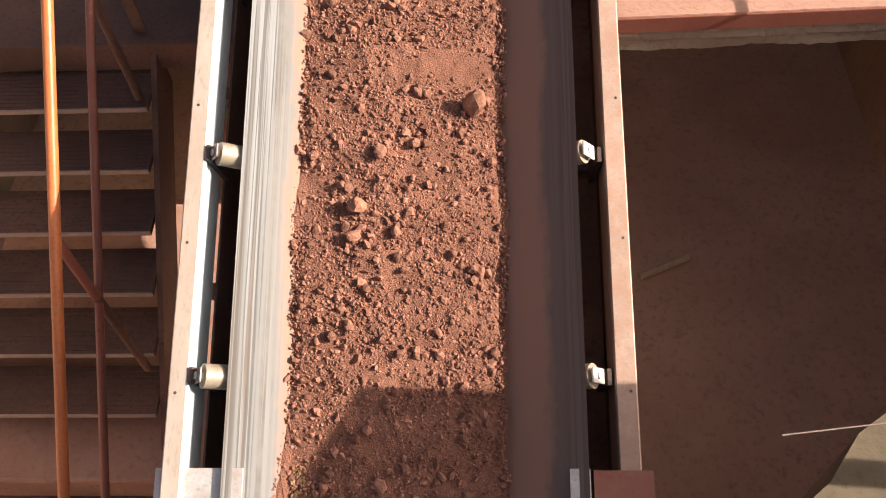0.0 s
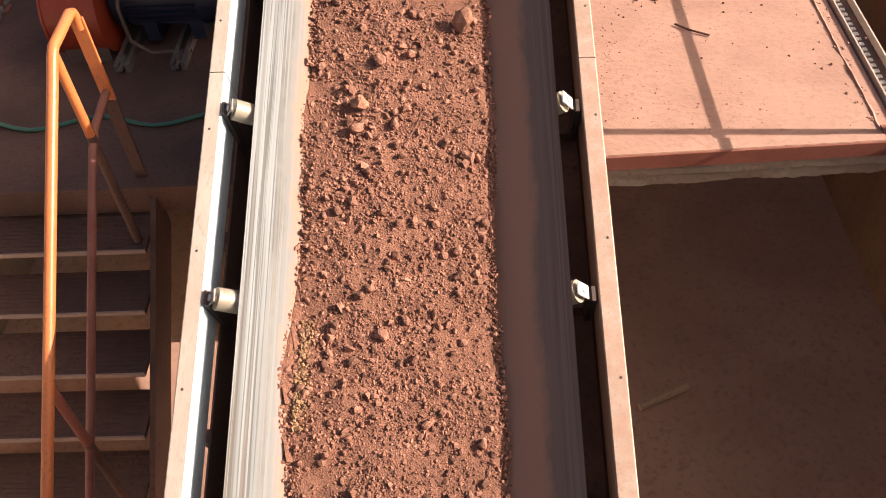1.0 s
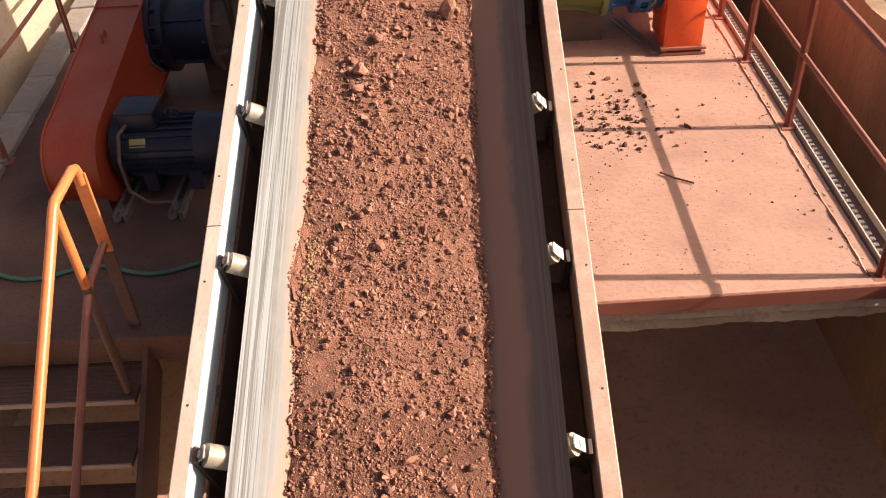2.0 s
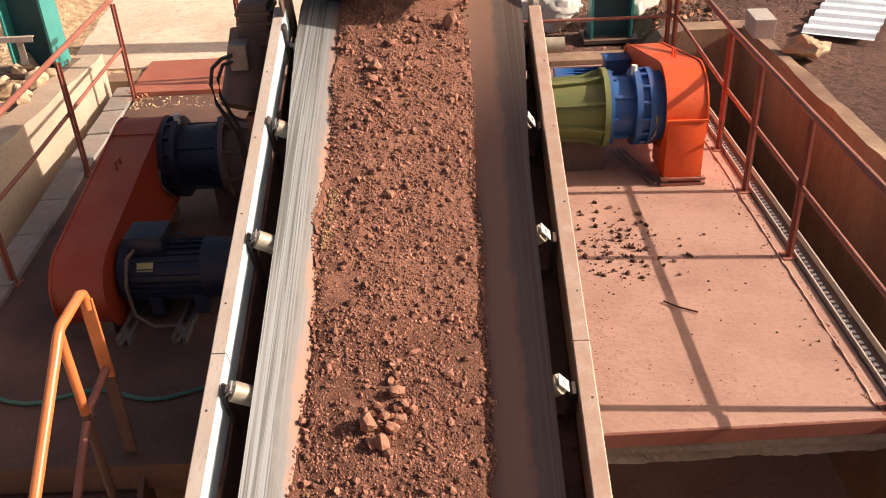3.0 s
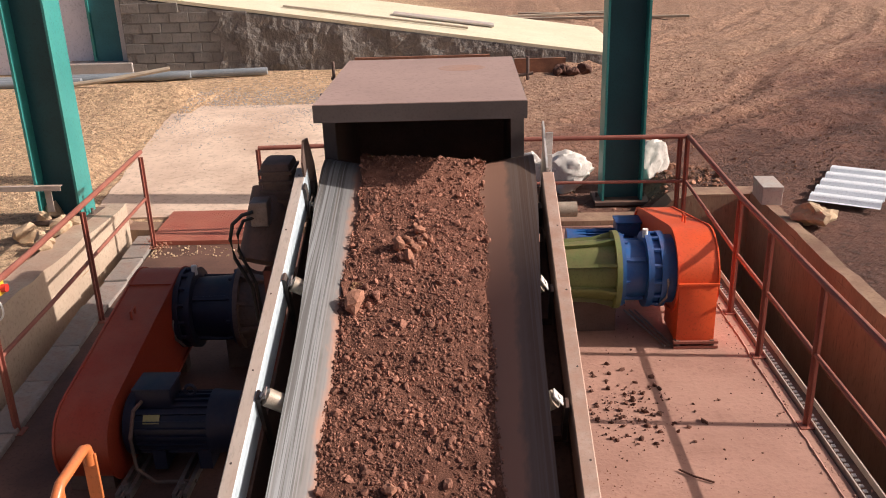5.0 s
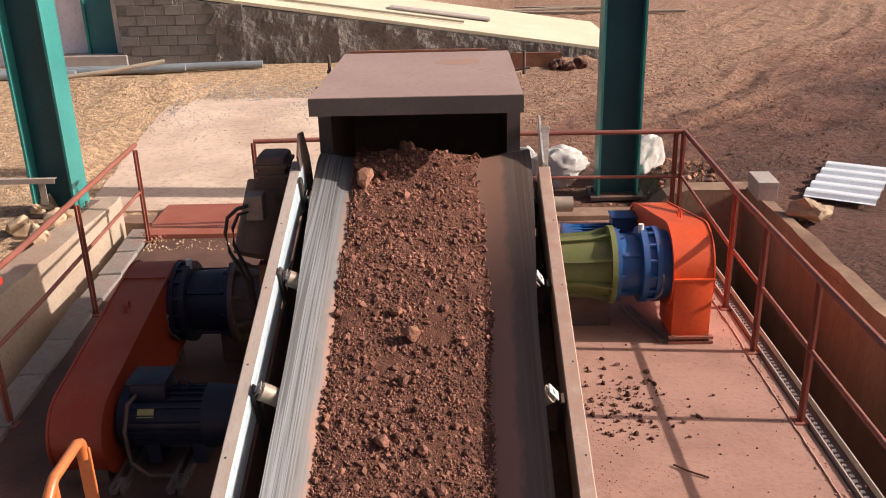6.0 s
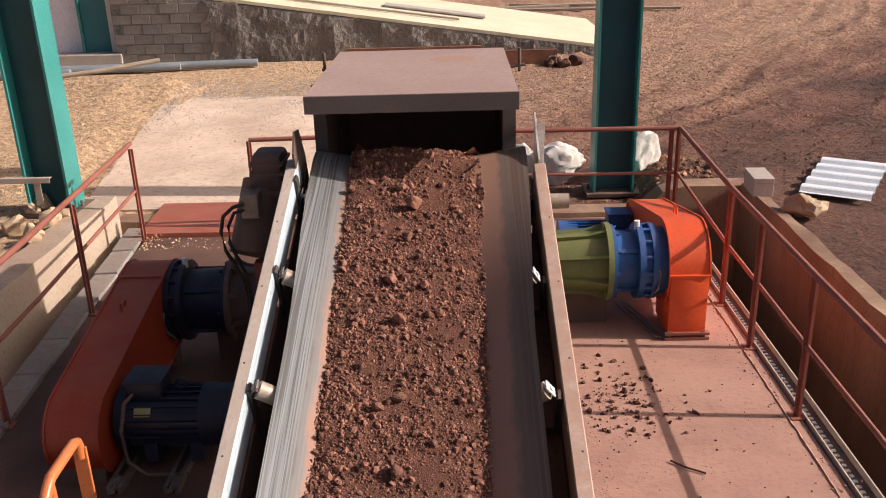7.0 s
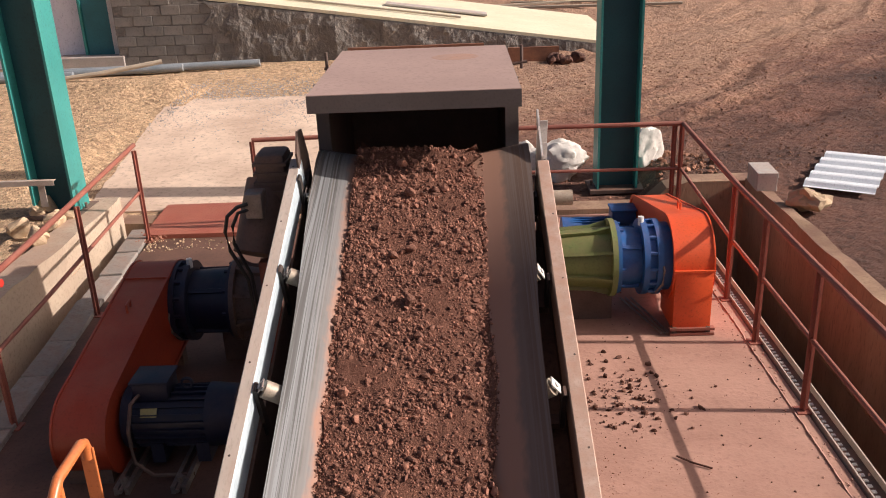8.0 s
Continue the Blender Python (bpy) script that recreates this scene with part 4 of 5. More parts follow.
def obround(y0, z0, r0, y1, z1, r1, n=14):
    """Outline round two circles in the y, z plane."""
    d = Vector((y1 - y0, z1 - z0))
    base = math.atan2(d.y, d.x)
    tilt = math.asin((r0 - r1) / d.length)
    pts = []
    a0, a1 = base + math.pi / 2 - tilt, base + 3 * math.pi / 2 + tilt
    for k in range(n + 1):
        a = a0 + (a1 - a0) * k / n
        pts.append((y0 + r0 * math.cos(a), z0 + r0 * math.sin(a)))
    b0, b1 = base - math.pi / 2 + tilt, base + math.pi / 2 - tilt
    for k in range(n + 1):
        a = b0 + (b1 - b0) * k / n
        pts.append((y1 + r1 * math.cos(a), z1 + r1 * math.sin(a)))
    return pts


def build_gearbox(sgn, y, z, x_in, x_out, colours, label):
    """Planetary gearbox whose axis lies across the conveyor; x_in is the machine side."""
    g = thing("gearbox", label, "gearbox", group="gearboxes")
    c1, c2 = colours
    L = x_out - x_in
    at = lambda f: x_in + L * f
    f1 = 0.5 if sgn > 0 else 0.3
    b = nb()
    rod(b, (at(0.0), y, z), (at(f1), y, z), 0.21, 32, 0.25)
    lantern = part("lantern", b, c1, g, "painted steel lantern housing", smooth=True)
    for k in range(8):
        a = 2 * math.pi * k / 8 + 0.3
        b = nb()
        prism(b, [(at(0.0), 0.2), (at(f1), 0.2), (at(f1), 0.3), (at(f1 * 0.7), 0.262), (at(0.0), 0.245)], 1, -0.012, 0.012)
        bmesh.ops.transform(b, matrix=Matrix.Translation((0, y, z)) @ Euler((a, 0, 0)).to_matrix().to_4x4(), verts=b.verts[:])
        part("rib", b, c1, lantern)
    b = nb()
    rod(b, (at(f1), y, z), (at(f1 + 0.045), y, z), 0.31, 40)
    part("flange", b, c1, g, smooth=True)
    b = nb()
    rod(b, (at(f1 + 0.045), y, z), (at(f1 + 0.08), y, z), 0.29, 40)
    part("flange", b, c2, g, smooth=True)
    b = nb()
    rod(b, (at(f1 + 0.08), y, z), (at(0.76), y, z), 0.24, 40, 0.225)
    part("gear_ring", b, c2, g, smooth=True)
    for f in (0.76, 0.87):
        b = nb()
        rod(b, (at(f), y, z), (at(f + 0.05), y, z), 0.3, 40)
        part("flange", b, c2, g, smooth=True)
    b = nb()
    rod(b, (at(0.81), y, z), (at(1.0), y, z), 0.27, 40)
    part("end_cover", b, c2, g, smooth=True)
    ring_bolts(g, (y, z), at(f1 + 0.08), 0.265, 10, material=c2, r=0.014)
    ring_bolts(g, (y, z), at(0.84), 0.283, 14, material=c2, length=0.035)
    for k in range(4):
        a = 2 * math.pi * k / 4 + 0.9
        b = nb()
        box(b, min(at(f1 + 0.09), at(0.75)), max(at(f1 + 0.09), at(0.75)), -0.016, 0.016, 0.2, 0.252, 0.004, Matrix.Translation((0, y, z)) @ Euler((a, 0, 0)).to_matrix().to_4x4())
        part("rib", b, c2, g)
    b = nb()
    rod(b, (at(0.77), y - 0.02, z + 0.27), (at(0.77), y - 0.02, z + 0.34), 0.022)
    part("breather", b, "white_paint", g, "white breather cap")
    b = nb()
    tube(b, [(at(0.9), y - 0.24, z + 0.1), (at(0.92), y - 0.31, z), (at(0.91), y - 0.3, z - 0.12), (at(0.88), y - 0.2, z - 0.22)], 0.01)
    part("oil_line", b, "bracket", g)
    b = nb()
    box(b, min(at(0.15), at(0.55)), max(at(0.15), at(0.55)), y - 0.02, y + 0.2, 0, z - 0.19)
    part("pedestal", b, "dark_steel", g)


def build_guard_right():
    g = thing("belt_guard", "bright orange sheet steel drive belt guard on the deck", "machine guard", group="belt guards")
    x0, x1 = 1.94, 2.23
    b = nb()
    pts = obround(7.42, 0.53, 0.335, 8.65, 0.36, 0.26, 16)
    prism(b, pts, 0, x0, x1)
    shell = part("shell", b, "orange", g, "orange painted sheet shell", smooth=True)
    b = nb()
    box(b, x0 + 0.001, x1 - 0.001, 7.075, 7.5, 0.04, 0.53, 0.003)
    part("front_panel", b, "orange", g, smooth=True)
    for k, (xa, xb) in enumerate(((x0 - 0.012, x0), (x1, x1 + 0.012))):
        b = nb()
        outer, inner = obround(7.42, 0.53, 0.345, 8.65, 0.36, 0.27, 16), obround(7.42, 0.53, 0.315, 8.65, 0.36, 0.24, 16)
        vo = [[b.verts.new((x, *p)) for p in outer] for x in (xa, xb)]
        vi = [[b.verts.new((x, *p)) for p in inner] for x in (xa, xb)]
        n = len(outer)
        for i in range(n):
            j = (i + 1) % n
            for r0, r1 in ((vo[0], vi[0]), (vi[0], vi[1]), (vi[1], vo[1]), (vo[1], vo[0])):
                b.faces.new((r0[i], r0[j], r1[j], r1[i]))
        part("rim", b, "orange", shell)
    b = nb()
    box(b, x0 - 0.01, x1 + 0.01, 7.06, 7.1, 0.525, 0.54)
    part("seam", b, "orange", g)
    b = nb()
    tube(b, [(2.08, 7.6, 0.845), (2.08, 7.6, 0.9), (2.08, 7.68, 0.9), (2.08, 7.68, 0.83)], 0.008)
    part("handle", b, "orange", g)
    for z in (0.005, 0.045):
        b = nb()
        box(b, x0 - 0.02, x1 + 0.03, 7.05, 7.1, z, z + 0.02)
        part("foot_channel", b, "red_steel", g, "rusty foot channel")
    for x in (x0, x1 - 0.03):
        b = nb()
        box(b, x, x + 0.03, 7.06, 7.12, 0, 0.07)
        part("foot", b, "dark_steel", g)
    # slide rails in front
    for k in range(3):
        b = nb()
        rod(b, (1.66 + 0.045 * k, 7.75, 0.02), (1.86 + 0.03 * k, 7.08, 0.02), 0.009, 8)
        part("slide_rod", b, "bracket", g)


def build_guard_left():
    g = thing("belt_guard", "orange sheet steel drive belt guard sloping up from motor to gearbox", "machine guard", group="belt guards")
    x0, x1 = -2.09, -1.78
    pts = obround(5.55, 0.27, 0.265, 6.9, 0.49, 0.31, 16)
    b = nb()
    # the conveyor's shade is put into this guard's deeper orange
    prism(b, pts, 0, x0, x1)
    shell = part("shell", b, "orange_shaded", g, "orange painted sheet shell", smooth=True)
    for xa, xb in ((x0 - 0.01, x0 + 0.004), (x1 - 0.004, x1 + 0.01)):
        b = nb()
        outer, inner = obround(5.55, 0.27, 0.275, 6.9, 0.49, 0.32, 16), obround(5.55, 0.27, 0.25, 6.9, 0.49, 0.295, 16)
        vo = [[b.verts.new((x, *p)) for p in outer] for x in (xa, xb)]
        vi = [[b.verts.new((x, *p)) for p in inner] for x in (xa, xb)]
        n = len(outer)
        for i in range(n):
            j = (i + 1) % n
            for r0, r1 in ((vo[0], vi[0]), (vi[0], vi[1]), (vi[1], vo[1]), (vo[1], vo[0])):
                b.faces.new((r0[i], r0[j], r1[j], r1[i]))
        part("rim", b, "orange_shaded", shell)
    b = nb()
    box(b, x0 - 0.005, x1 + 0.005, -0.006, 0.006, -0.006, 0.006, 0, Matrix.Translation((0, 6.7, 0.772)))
    part("seam", b, "orange_shaded", g)
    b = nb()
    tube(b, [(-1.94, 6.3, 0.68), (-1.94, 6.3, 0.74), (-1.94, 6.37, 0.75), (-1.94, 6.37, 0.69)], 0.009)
    part("handle", b, "orange_shaded", g)
    for y, h in ((5.35, 0.12), (6.8, 0.3)):
        b = nb()
        box(b, x0 + 0.02, x1 - 0.02, y, y + 0.1, 0, h)
        part("foot", b, "dark_steel", g)


def build_motor(name_label, cx0, cx1, y, z, r, box_x, material, big):
    m = thing("electric_motor", name_label, "motor", group="motors")
    b = nb()
    rod(b, (cx0, y, z), (cx1, y, z), r, 32)
    body = part("stator", b, material, m, smooth=True)
    for k in range(24):
        a = 2 * math.pi * k / 24
        b = nb()
        box(b, cx0 + 0.04, cx1 - 0.08, -0.004, 0.004, r - 0.003, r + 0.022, 0, Matrix.Translation((0, y, z)) @ Euler((a, 0, 0)).to_matrix().to_4x4())
        part("cooling_fin", b, material, body)
    b = nb()
    rod(b, (cx1 - 0.09, y, z), (cx1 + 0.09, y, z), r + 0.03, 32, r + 0.012)
    part("fan_cover", b, material, m, smooth=True)
    b = nb()
    rod(b, (cx0 - 0.03, y, z), (cx0 + 0.03, y, z), r + 0.028, 32)
    part("end_shield", b, material, m, smooth=True)
    b = nb()
    box(b, box_x - 0.11, box_x + 0.11, y - 0.1, y + 0.1, z + r - 0.02, z + r + 0.1, 0.012)
    tb = part("terminal_box", b, material, m, smooth=True)
    b = nb()
    box(b, box_x - 0.12, box_x + 0.12, y - 0.11, y + 0.11, z + r + 0.1, z + r + 0.118, 0.006)
    part("lid", b, material, tb, smooth=True)
    for dx in (-0.12, 0.16):
        b = nb()
        box(b, (cx0 + cx1) / 2 + dx - 0.04, (cx0 + cx1) / 2 + dx + 0.04, y - r, y + r, 0.0 if not big else 0.05, z - r * 0.6)
        part("foot", b, material, m)
    if big:
        b = nb()
        bmesh.ops.create_uvsphere(b, u_segments=10, v_segments=6, radius=0.001, matrix=Matrix.Translation((box_x + 0.2, y, z + r)))
        v = [Vector((box_x + 0.2 + 0.034 * math.cos(a), y, z + r + 0.05 + 0.034 * math.sin(a))) for a in [k * math.pi / 6 for k in range(13)]]
        tube(b, v, 0.01, 8)
        part("lifting_eye", b, material, m, smooth=True)
        b = nb()
        box(b, box_x - 0.06, box_x + 0.04, -0.002, 0.002, -0.03, 0.03, 0, Matrix.Translation((0, y - r * 0.86, z + r * 0.62)) @ Euler((radians(-38), 0, 0)).to_matrix().to_4x4())
        part("rating_plate", b, "label_plate", m, "small yellow rating plate")
        b = nb()
        tube(b, [(box_x - 0.07, y - 0.1, z + r + 0.03), (box_x - 0.09, y - 0.19, z + r + 0.02), (box_x - 0.1, y - 0.27, z + 0.05), (box_x - 0.08, y - 0.3, z - 0.14), (box_x + 0.02, y - 0.3, 0.05), (box_x + 0.25, y - 0.25, 0.02)], 0.012)
        part("cable", b, "dark_steel", m, "dusty armoured cable", smooth=True)
        for dx in (-0.14, 0.2):
            b = nb()
            box(b, box_x + dx - 0.045, box_x + dx - 0.02, y - 0.42, y + 0.3, 0.0, 0.05)
            box(b, box_x + dx + 0.02, box_x + dx + 0.045, y - 0.42, y + 0.3, 0.0, 0.05)
            rail = part("slide_rail", b, "bracket", m, "dusty steel slide rail")
            b = nb()
            rod(b, (box_x + dx, y - 0.44, 0.035), (box_x + dx, y - 0.3, 0.035), 0.014, 6)
            rod(b, (box_x + dx, y - 0.36, 0.03), (box_x + dx, y - 0.36, 0.085), 0.02, 6)
            part("clamp_bolt", b, "bracket", rail)


def build_brake_unit():
    u = thing("geared_drive", "dark dusty geared motor beside the conveyor head", "geared motor", pose(0.1, -0.12, 0.06))
    b = nb()
    rod(b, (-1.06, 6.22, 1.1), (-0.98, 6.45, 1.5), 0.145, 24)
    part("motor_body", b, "dark_steel", u, smooth=True)
    b = nb()
    box(b, -1.03, -0.84, 6.3, 6.55, 1.42, 1.72, 0.03)
    part("gear_case", b, "dark_steel", u, smooth=True)
    for k in range(4):
        b = nb()
        box(b, -1.04, -0.83, 6.29, 6.56, 1.47 + 0.06 * k, 1.49 + 0.06 * k)
        part("rib", b, "dark_steel", u)
    b = nb()
    box(b, -1.08, -0.97, 6.15, 6.28, 1.36, 1.52, 0.008)
    part("terminal_box", b, "bracket", u, "grey terminal box")
    b = nb()
    tube(b, [(-1.06, 6.15, 1.46), (-1.12, 6.12, 1.45), (-1.18, 6.1, 1.4), (-1.205, 6.1, 1.3), (-1.19, 6.1, 1.18), (-1.14, 6.1, 1.07), (-1.1, 6.1, 0.98), (-1.07, 6.1, 0.5), (-1.02, 6.15, 0.02)], 0.012)
    tube(b, [(-1.06, 6.16, 1.42), (-1.12, 6.13, 1.41), (-1.16, 6.12, 1.33), (-1.165, 6.12, 1.22), (-1.12, 6.12, 1.1), (-1.08, 6.12, 1.0), (-1.05, 6.13, 0.5)], 0.011)
    part("cable", b, "rubber", u, "looped black cable", smooth=True)
    b = nb()
    box(b, -1.05, -0.95, 6.2, 6.28, -0.06, 1.05)
    part("post", b, "red_steel", u, "red steel support post")
    b = nb()
    box(b, -0.85, -0.7, 6.33, 6.43, 1.5, 1.6)
    part("torque_arm", b, "dark_steel", u)


# ---- railings ----
def build_railing(label, pts, posts, flat=None, mid=0.52, top=1.0, r=0.024, deck=0.0):
    rail = thing("guard_railing", label, "railing", group="deck railings")
    b = nb()
    tube(b, [(x, y, z) for x, y, z in pts], r, 10)
    part("top_rail", b, "red_steel", rail, smooth=True)
    b = nb()
    tube(b, [(x, y, z - (top - mid)) for x, y, z in pts], r * 0.7, 10)
    part("mid_rail", b, "red_steel", rail, smooth=True)
    for x, y in posts:
        b = nb()
        box(b, x - 0.025, x + 0.025, y - 0.004, y + 0.004, deck, top - 0.01)
        box(b, x - 0.004, x + 0.004, y - 0.025, y + 0.025, deck, top - 0.012)
        post = part("post", b, "red_steel", rail)
        b = nb()
        box(b, x - 0.05, x + 0.05, y - 0.05, y + 0.05, deck, deck + 0.01)
        part("foot_plate", b, "red_steel", post)
    return rail


def build_railings():
    build_railing("red oxide steel guard railing along the deck edge", [(2.53, 3.3, 1.0), (2.535, 6.0, 1.0), (2.555, 7.7, 1.0), (2.64, 9.84, 1.0)], [(2.53, 4.42), (2.535, 5.95), (2.53, 6.92), (2.54, 7.7), (2.63, 9.84)])
    build_railing("red oxide steel guard railing across the deck's far side", [(2.64, 9.86, 1.0), (0.85, 9.9, 1.0), (-1.82, 9.78, 1.0)], [(0.9, 9.88), (-1.82, 9.76), (2.56, 9.87)])
    build_railing("red oxide steel guard railing beside the slab strip", [(-3.0, 9.62, 1.03), (-2.82, 6.9, 1.0), (-2.72, 5.2, 1.0), (-2.7, 4.5, 1.0)], [(-2.98, 9.55), (-2.83, 7.75), (-2.72, 6.0), (-2.7, 4.6)])
    box_ = thing("emergency_stop", "yellow emergency stop box with a red knob on the railing", "switch")
    b = nb()
    box(b, -2.84, -2.76, 6.22, 6.3, 0.9, 1.0, 0.01)
    part("case", b, "yellow_box", box_)
    b = nb()
    rod(b, (-2.76, 6.26, 0.95), (-2.725, 6.26, 0.95), 0.028, 16)
    part("knob", b, "red_knob", box_, "red knob", smooth=True)
    b = nb()
    tube(b, [(-2.8 + 0.05 * math.cos(a), 6.2, 0.82 + 0.08 * math.sin(a)) for a in [k * math.pi / 8 for k in range(17)]], 0.007)
    part("cable_loop", b, "white_paint", box_, "white cable loop", smooth=True)


# ---- stairs ----
def build_stairs():
    st = thing("stairs", "steel stairs with ribbed treads leading down from the deck", "stairs")
    slope = 0.76
    for k in range(1, 15):
        y1 = 4.22 - 0.25 * (k - 1)
        z = -0.19 * k
        # treads and stringers take the deck colour that has shade mixed in
        b = nb()
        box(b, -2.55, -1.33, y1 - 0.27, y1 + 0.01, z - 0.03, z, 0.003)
        tread = part("tread", b, "deck_shaded", st, "dusty ribbed steel tread")
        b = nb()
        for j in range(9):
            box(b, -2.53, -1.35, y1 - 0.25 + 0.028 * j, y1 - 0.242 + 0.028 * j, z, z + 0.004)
        tagged(part("tread_ribs", b, "deck_shaded", tread), kind="stuff")
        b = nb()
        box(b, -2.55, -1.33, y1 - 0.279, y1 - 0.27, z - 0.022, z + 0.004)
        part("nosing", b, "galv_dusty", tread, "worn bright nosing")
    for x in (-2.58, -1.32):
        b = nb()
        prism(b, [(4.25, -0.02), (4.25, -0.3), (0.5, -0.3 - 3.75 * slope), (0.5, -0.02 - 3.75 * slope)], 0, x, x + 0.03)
        part("stringer", b, "deck_shaded", st)
    rail = thing("stair_handrail", "orange tubular handrail with posts along the stairs", "handrail")
    X = -1.37
    b = nb()
    low = (X, 1.2, 0.97 - (3.99 - 1.2) * slope)
    tube(b, [(X, 4.3, 0.9), (X, 4.298, 0.95), (X, 4.288, 0.985), (X, 4.26, 1.0), (X, 4.02, 0.99), (X, 3.98, 0.965), (X, 3.9, 0.9), low], 0.024, 12)
    part("top_rail", b, "handrail", rail, "bright orange bent tube", smooth=True)
    b = nb()
    box(b, X - 0.032, X + 0.032, 4.292, 4.308, 0.5, 0.955, 0.004)
    part("end_post_top", b, "handrail", rail, "orange painted flat bar")
    # browns from here on stand in for shade on lower posts and mid rail
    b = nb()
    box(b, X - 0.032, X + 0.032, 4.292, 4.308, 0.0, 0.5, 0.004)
    part("end_post", b, "deck_shaded", rail, "brown flat bar, shade put into its colour")
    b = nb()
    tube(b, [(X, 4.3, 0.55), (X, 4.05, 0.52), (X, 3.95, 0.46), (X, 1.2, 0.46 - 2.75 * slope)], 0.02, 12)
    part("mid_rail", b, "red_steel", rail, "dusty mid rail, browned for shade", smooth=True)
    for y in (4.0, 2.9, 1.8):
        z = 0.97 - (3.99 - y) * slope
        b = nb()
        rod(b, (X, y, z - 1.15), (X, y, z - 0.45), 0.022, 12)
        post = part("post", b, "deck_shaded", rail, "lower post, shade put into its brown", smooth=True)
        b = nb()
        rod(b, (X, y, z - 0.45), (X, y, z - 0.01), 0.022, 12)
        part("post_top", b, "handrail" if y > 3.5 else "red_steel", post, smooth=True)


# ---- columns and distance ----
def build_column(x0, x1, y0, y1, label, h=7.0, m="teal"):
    c = thing("steel_column", label, "column", group="teal columns")
    z = base_level((x0 + x1) / 2, y0) + 0.04
    yc = (y0 + y1) / 2
    b = nb()
    box(b, x0, x0 + 0.025, y0, y1, z, h)
    part("flange", b, m, c, "teal painted flange")
    b = nb()
    box(b, x1 - 0.025, x1, y0, y1, z, h)
    part("flange", b, m, c, "teal painted flange")
    # the web's darker teal has the flange's shade painted in
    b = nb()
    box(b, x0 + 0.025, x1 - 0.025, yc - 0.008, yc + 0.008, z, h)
    part("web", b, "teal_shaded", c, "web with shade put into its dark teal")
    b = nb()
    box(b, x0 - 0.08, x1 + 0.08, y0 - 0.06, y1 + 0.06, z - 0.02, z + 0.02)
    part("base_plate", b, "dark_steel", c)
    for dx in (-0.04, x1 - x0 + 0.04):
        b = nb()
        rod(b, (x0 + dx, yc, z), (x0 + dx, yc, z + 0.08), 0.015, 6)
        part("anchor_bolt", b, "dark_steel", c)
    return c


def build_columns():
    build_column(1.88, 2.34, 10.55, 10.87, "teal painted steel column on the far pit wall")
    c = build_column(-4.11, -3.67, 9.5, 9.85, "teal painted steel column beside the pit wall")
    b = nb()
    box(b, -7.5, -3.8, 9.42, 9.475, 0.735, 0.742)
    box(b, -7.5, -3.802, 9.42, 9.426, 0.69, 0.734)
    box(b, -4.0, -3.93, 9.468, 9.477, 0.45, 0.73)
    part("tie_beam", b, "galv_cream", c, "thin pale angle beam")


def build_ramp():
    ramp = thing("loading_ramp", "concrete ramp with pale yellow top and rough grey block side wall", "ramp")
    y0, y1 = 19.5, 24.5
    top = lambda x: 0.45 + (3.3 - x) * 0.143
    b = nb()
    prism(b, [(-6.8, 0.2), (3.35, 0.2), (3.35, 0.42), (-6.8, top(-6.8) - 0.03)], 1, y0 - 0.053, y1)
    part("core", b, "render_coat", ramp, "rough grey render")
    b = nb()
    prism(b, [(-6.9, top(-6.9)), (3.75, 0.36), (3.75, 0.42), (-6.9, top(-6.9) + 0.07)], 1, y0 - 0.05, y1 + 0.1)
    part("ramp_top", b, "yellow_top", ramp, "pale yellow concrete surface")
    # ragged coat of render on the right-hand part
    b = nb()
    nx, nz = 90, 10
    grid = {}
    for i in range(nx + 1):
        x = -4.9 + 8.1 * i / nx
        for j in range(nz + 1):
            hi = top(x) - 0.05
            z = 0.2 + (hi - 0.2) * j / nz
            y = y0 - 0.085 - 0.05 * noise.noise((x * 2.5, z * 2.5, 1)) - 0.03 * noise.noise((x * 8, z * 8, 1))
            grid[i, j] = b.verts.new((x + (0.25 * noise.noise((z * 4, 3, 1)) if i < 3 else 0), y if 0 < i else y0, z))
    for i in range(nx):
        for j in range(nz):
            b.faces.new((grid[i, j], grid[i + 1, j], grid[i + 1, j + 1], grid[i, j + 1]))
    part("render_coat", b, "render_coat", ramp, "thrown grey cement render")
    # block courses
    b = nb()
    box(b, -0.196, 0.196, -0.05, 0.05, -0.096, 0.096, 0.008)
    block = mesh_of("block", b, "blockwall")
    row = 0
    z = GZ + 0.02
    while z < 1.85:
        x = -6.6 + (0.2 if row % 2 else 0)
        while x < -4.3:
            if z + 0.1 < top(x) - 0.05:
                o = new("block", block)
                o.parent = ramp
                o.matrix_basis = Matrix.Translation((x, y0 - 0.018 + 0.003 * math.sin(x * 9 + row), z + 0.095)) @ Euler((0, 0.006 * math.sin(x * 5 + row * 2), 0)).to_matrix().to_4x4()
            x += 0.405
        z += 0.205
        row += 1
    for x0, x1, y, m in ((-3.6, 0.4, 20.4, "timber"), (-1.3, 1.0, 21.4, "grey_slab")):
        plank = nb()
        z0, z1 = top(x0) + 0.075, top(x1) + 0.075
        prism(plank, [(x0, z0), (x1, z1), (x1, z1 + 0.04), (x0, z0 + 0.04)], 1, y, y + (0.1 if m == "timber" else 0.5))
        thing("plank" if m == "timber" else "sheet", "weathered board lying on the ramp" if m == "timber" else "faded grey-green sheet lying on the ramp", "board", bm=plank, material=m)


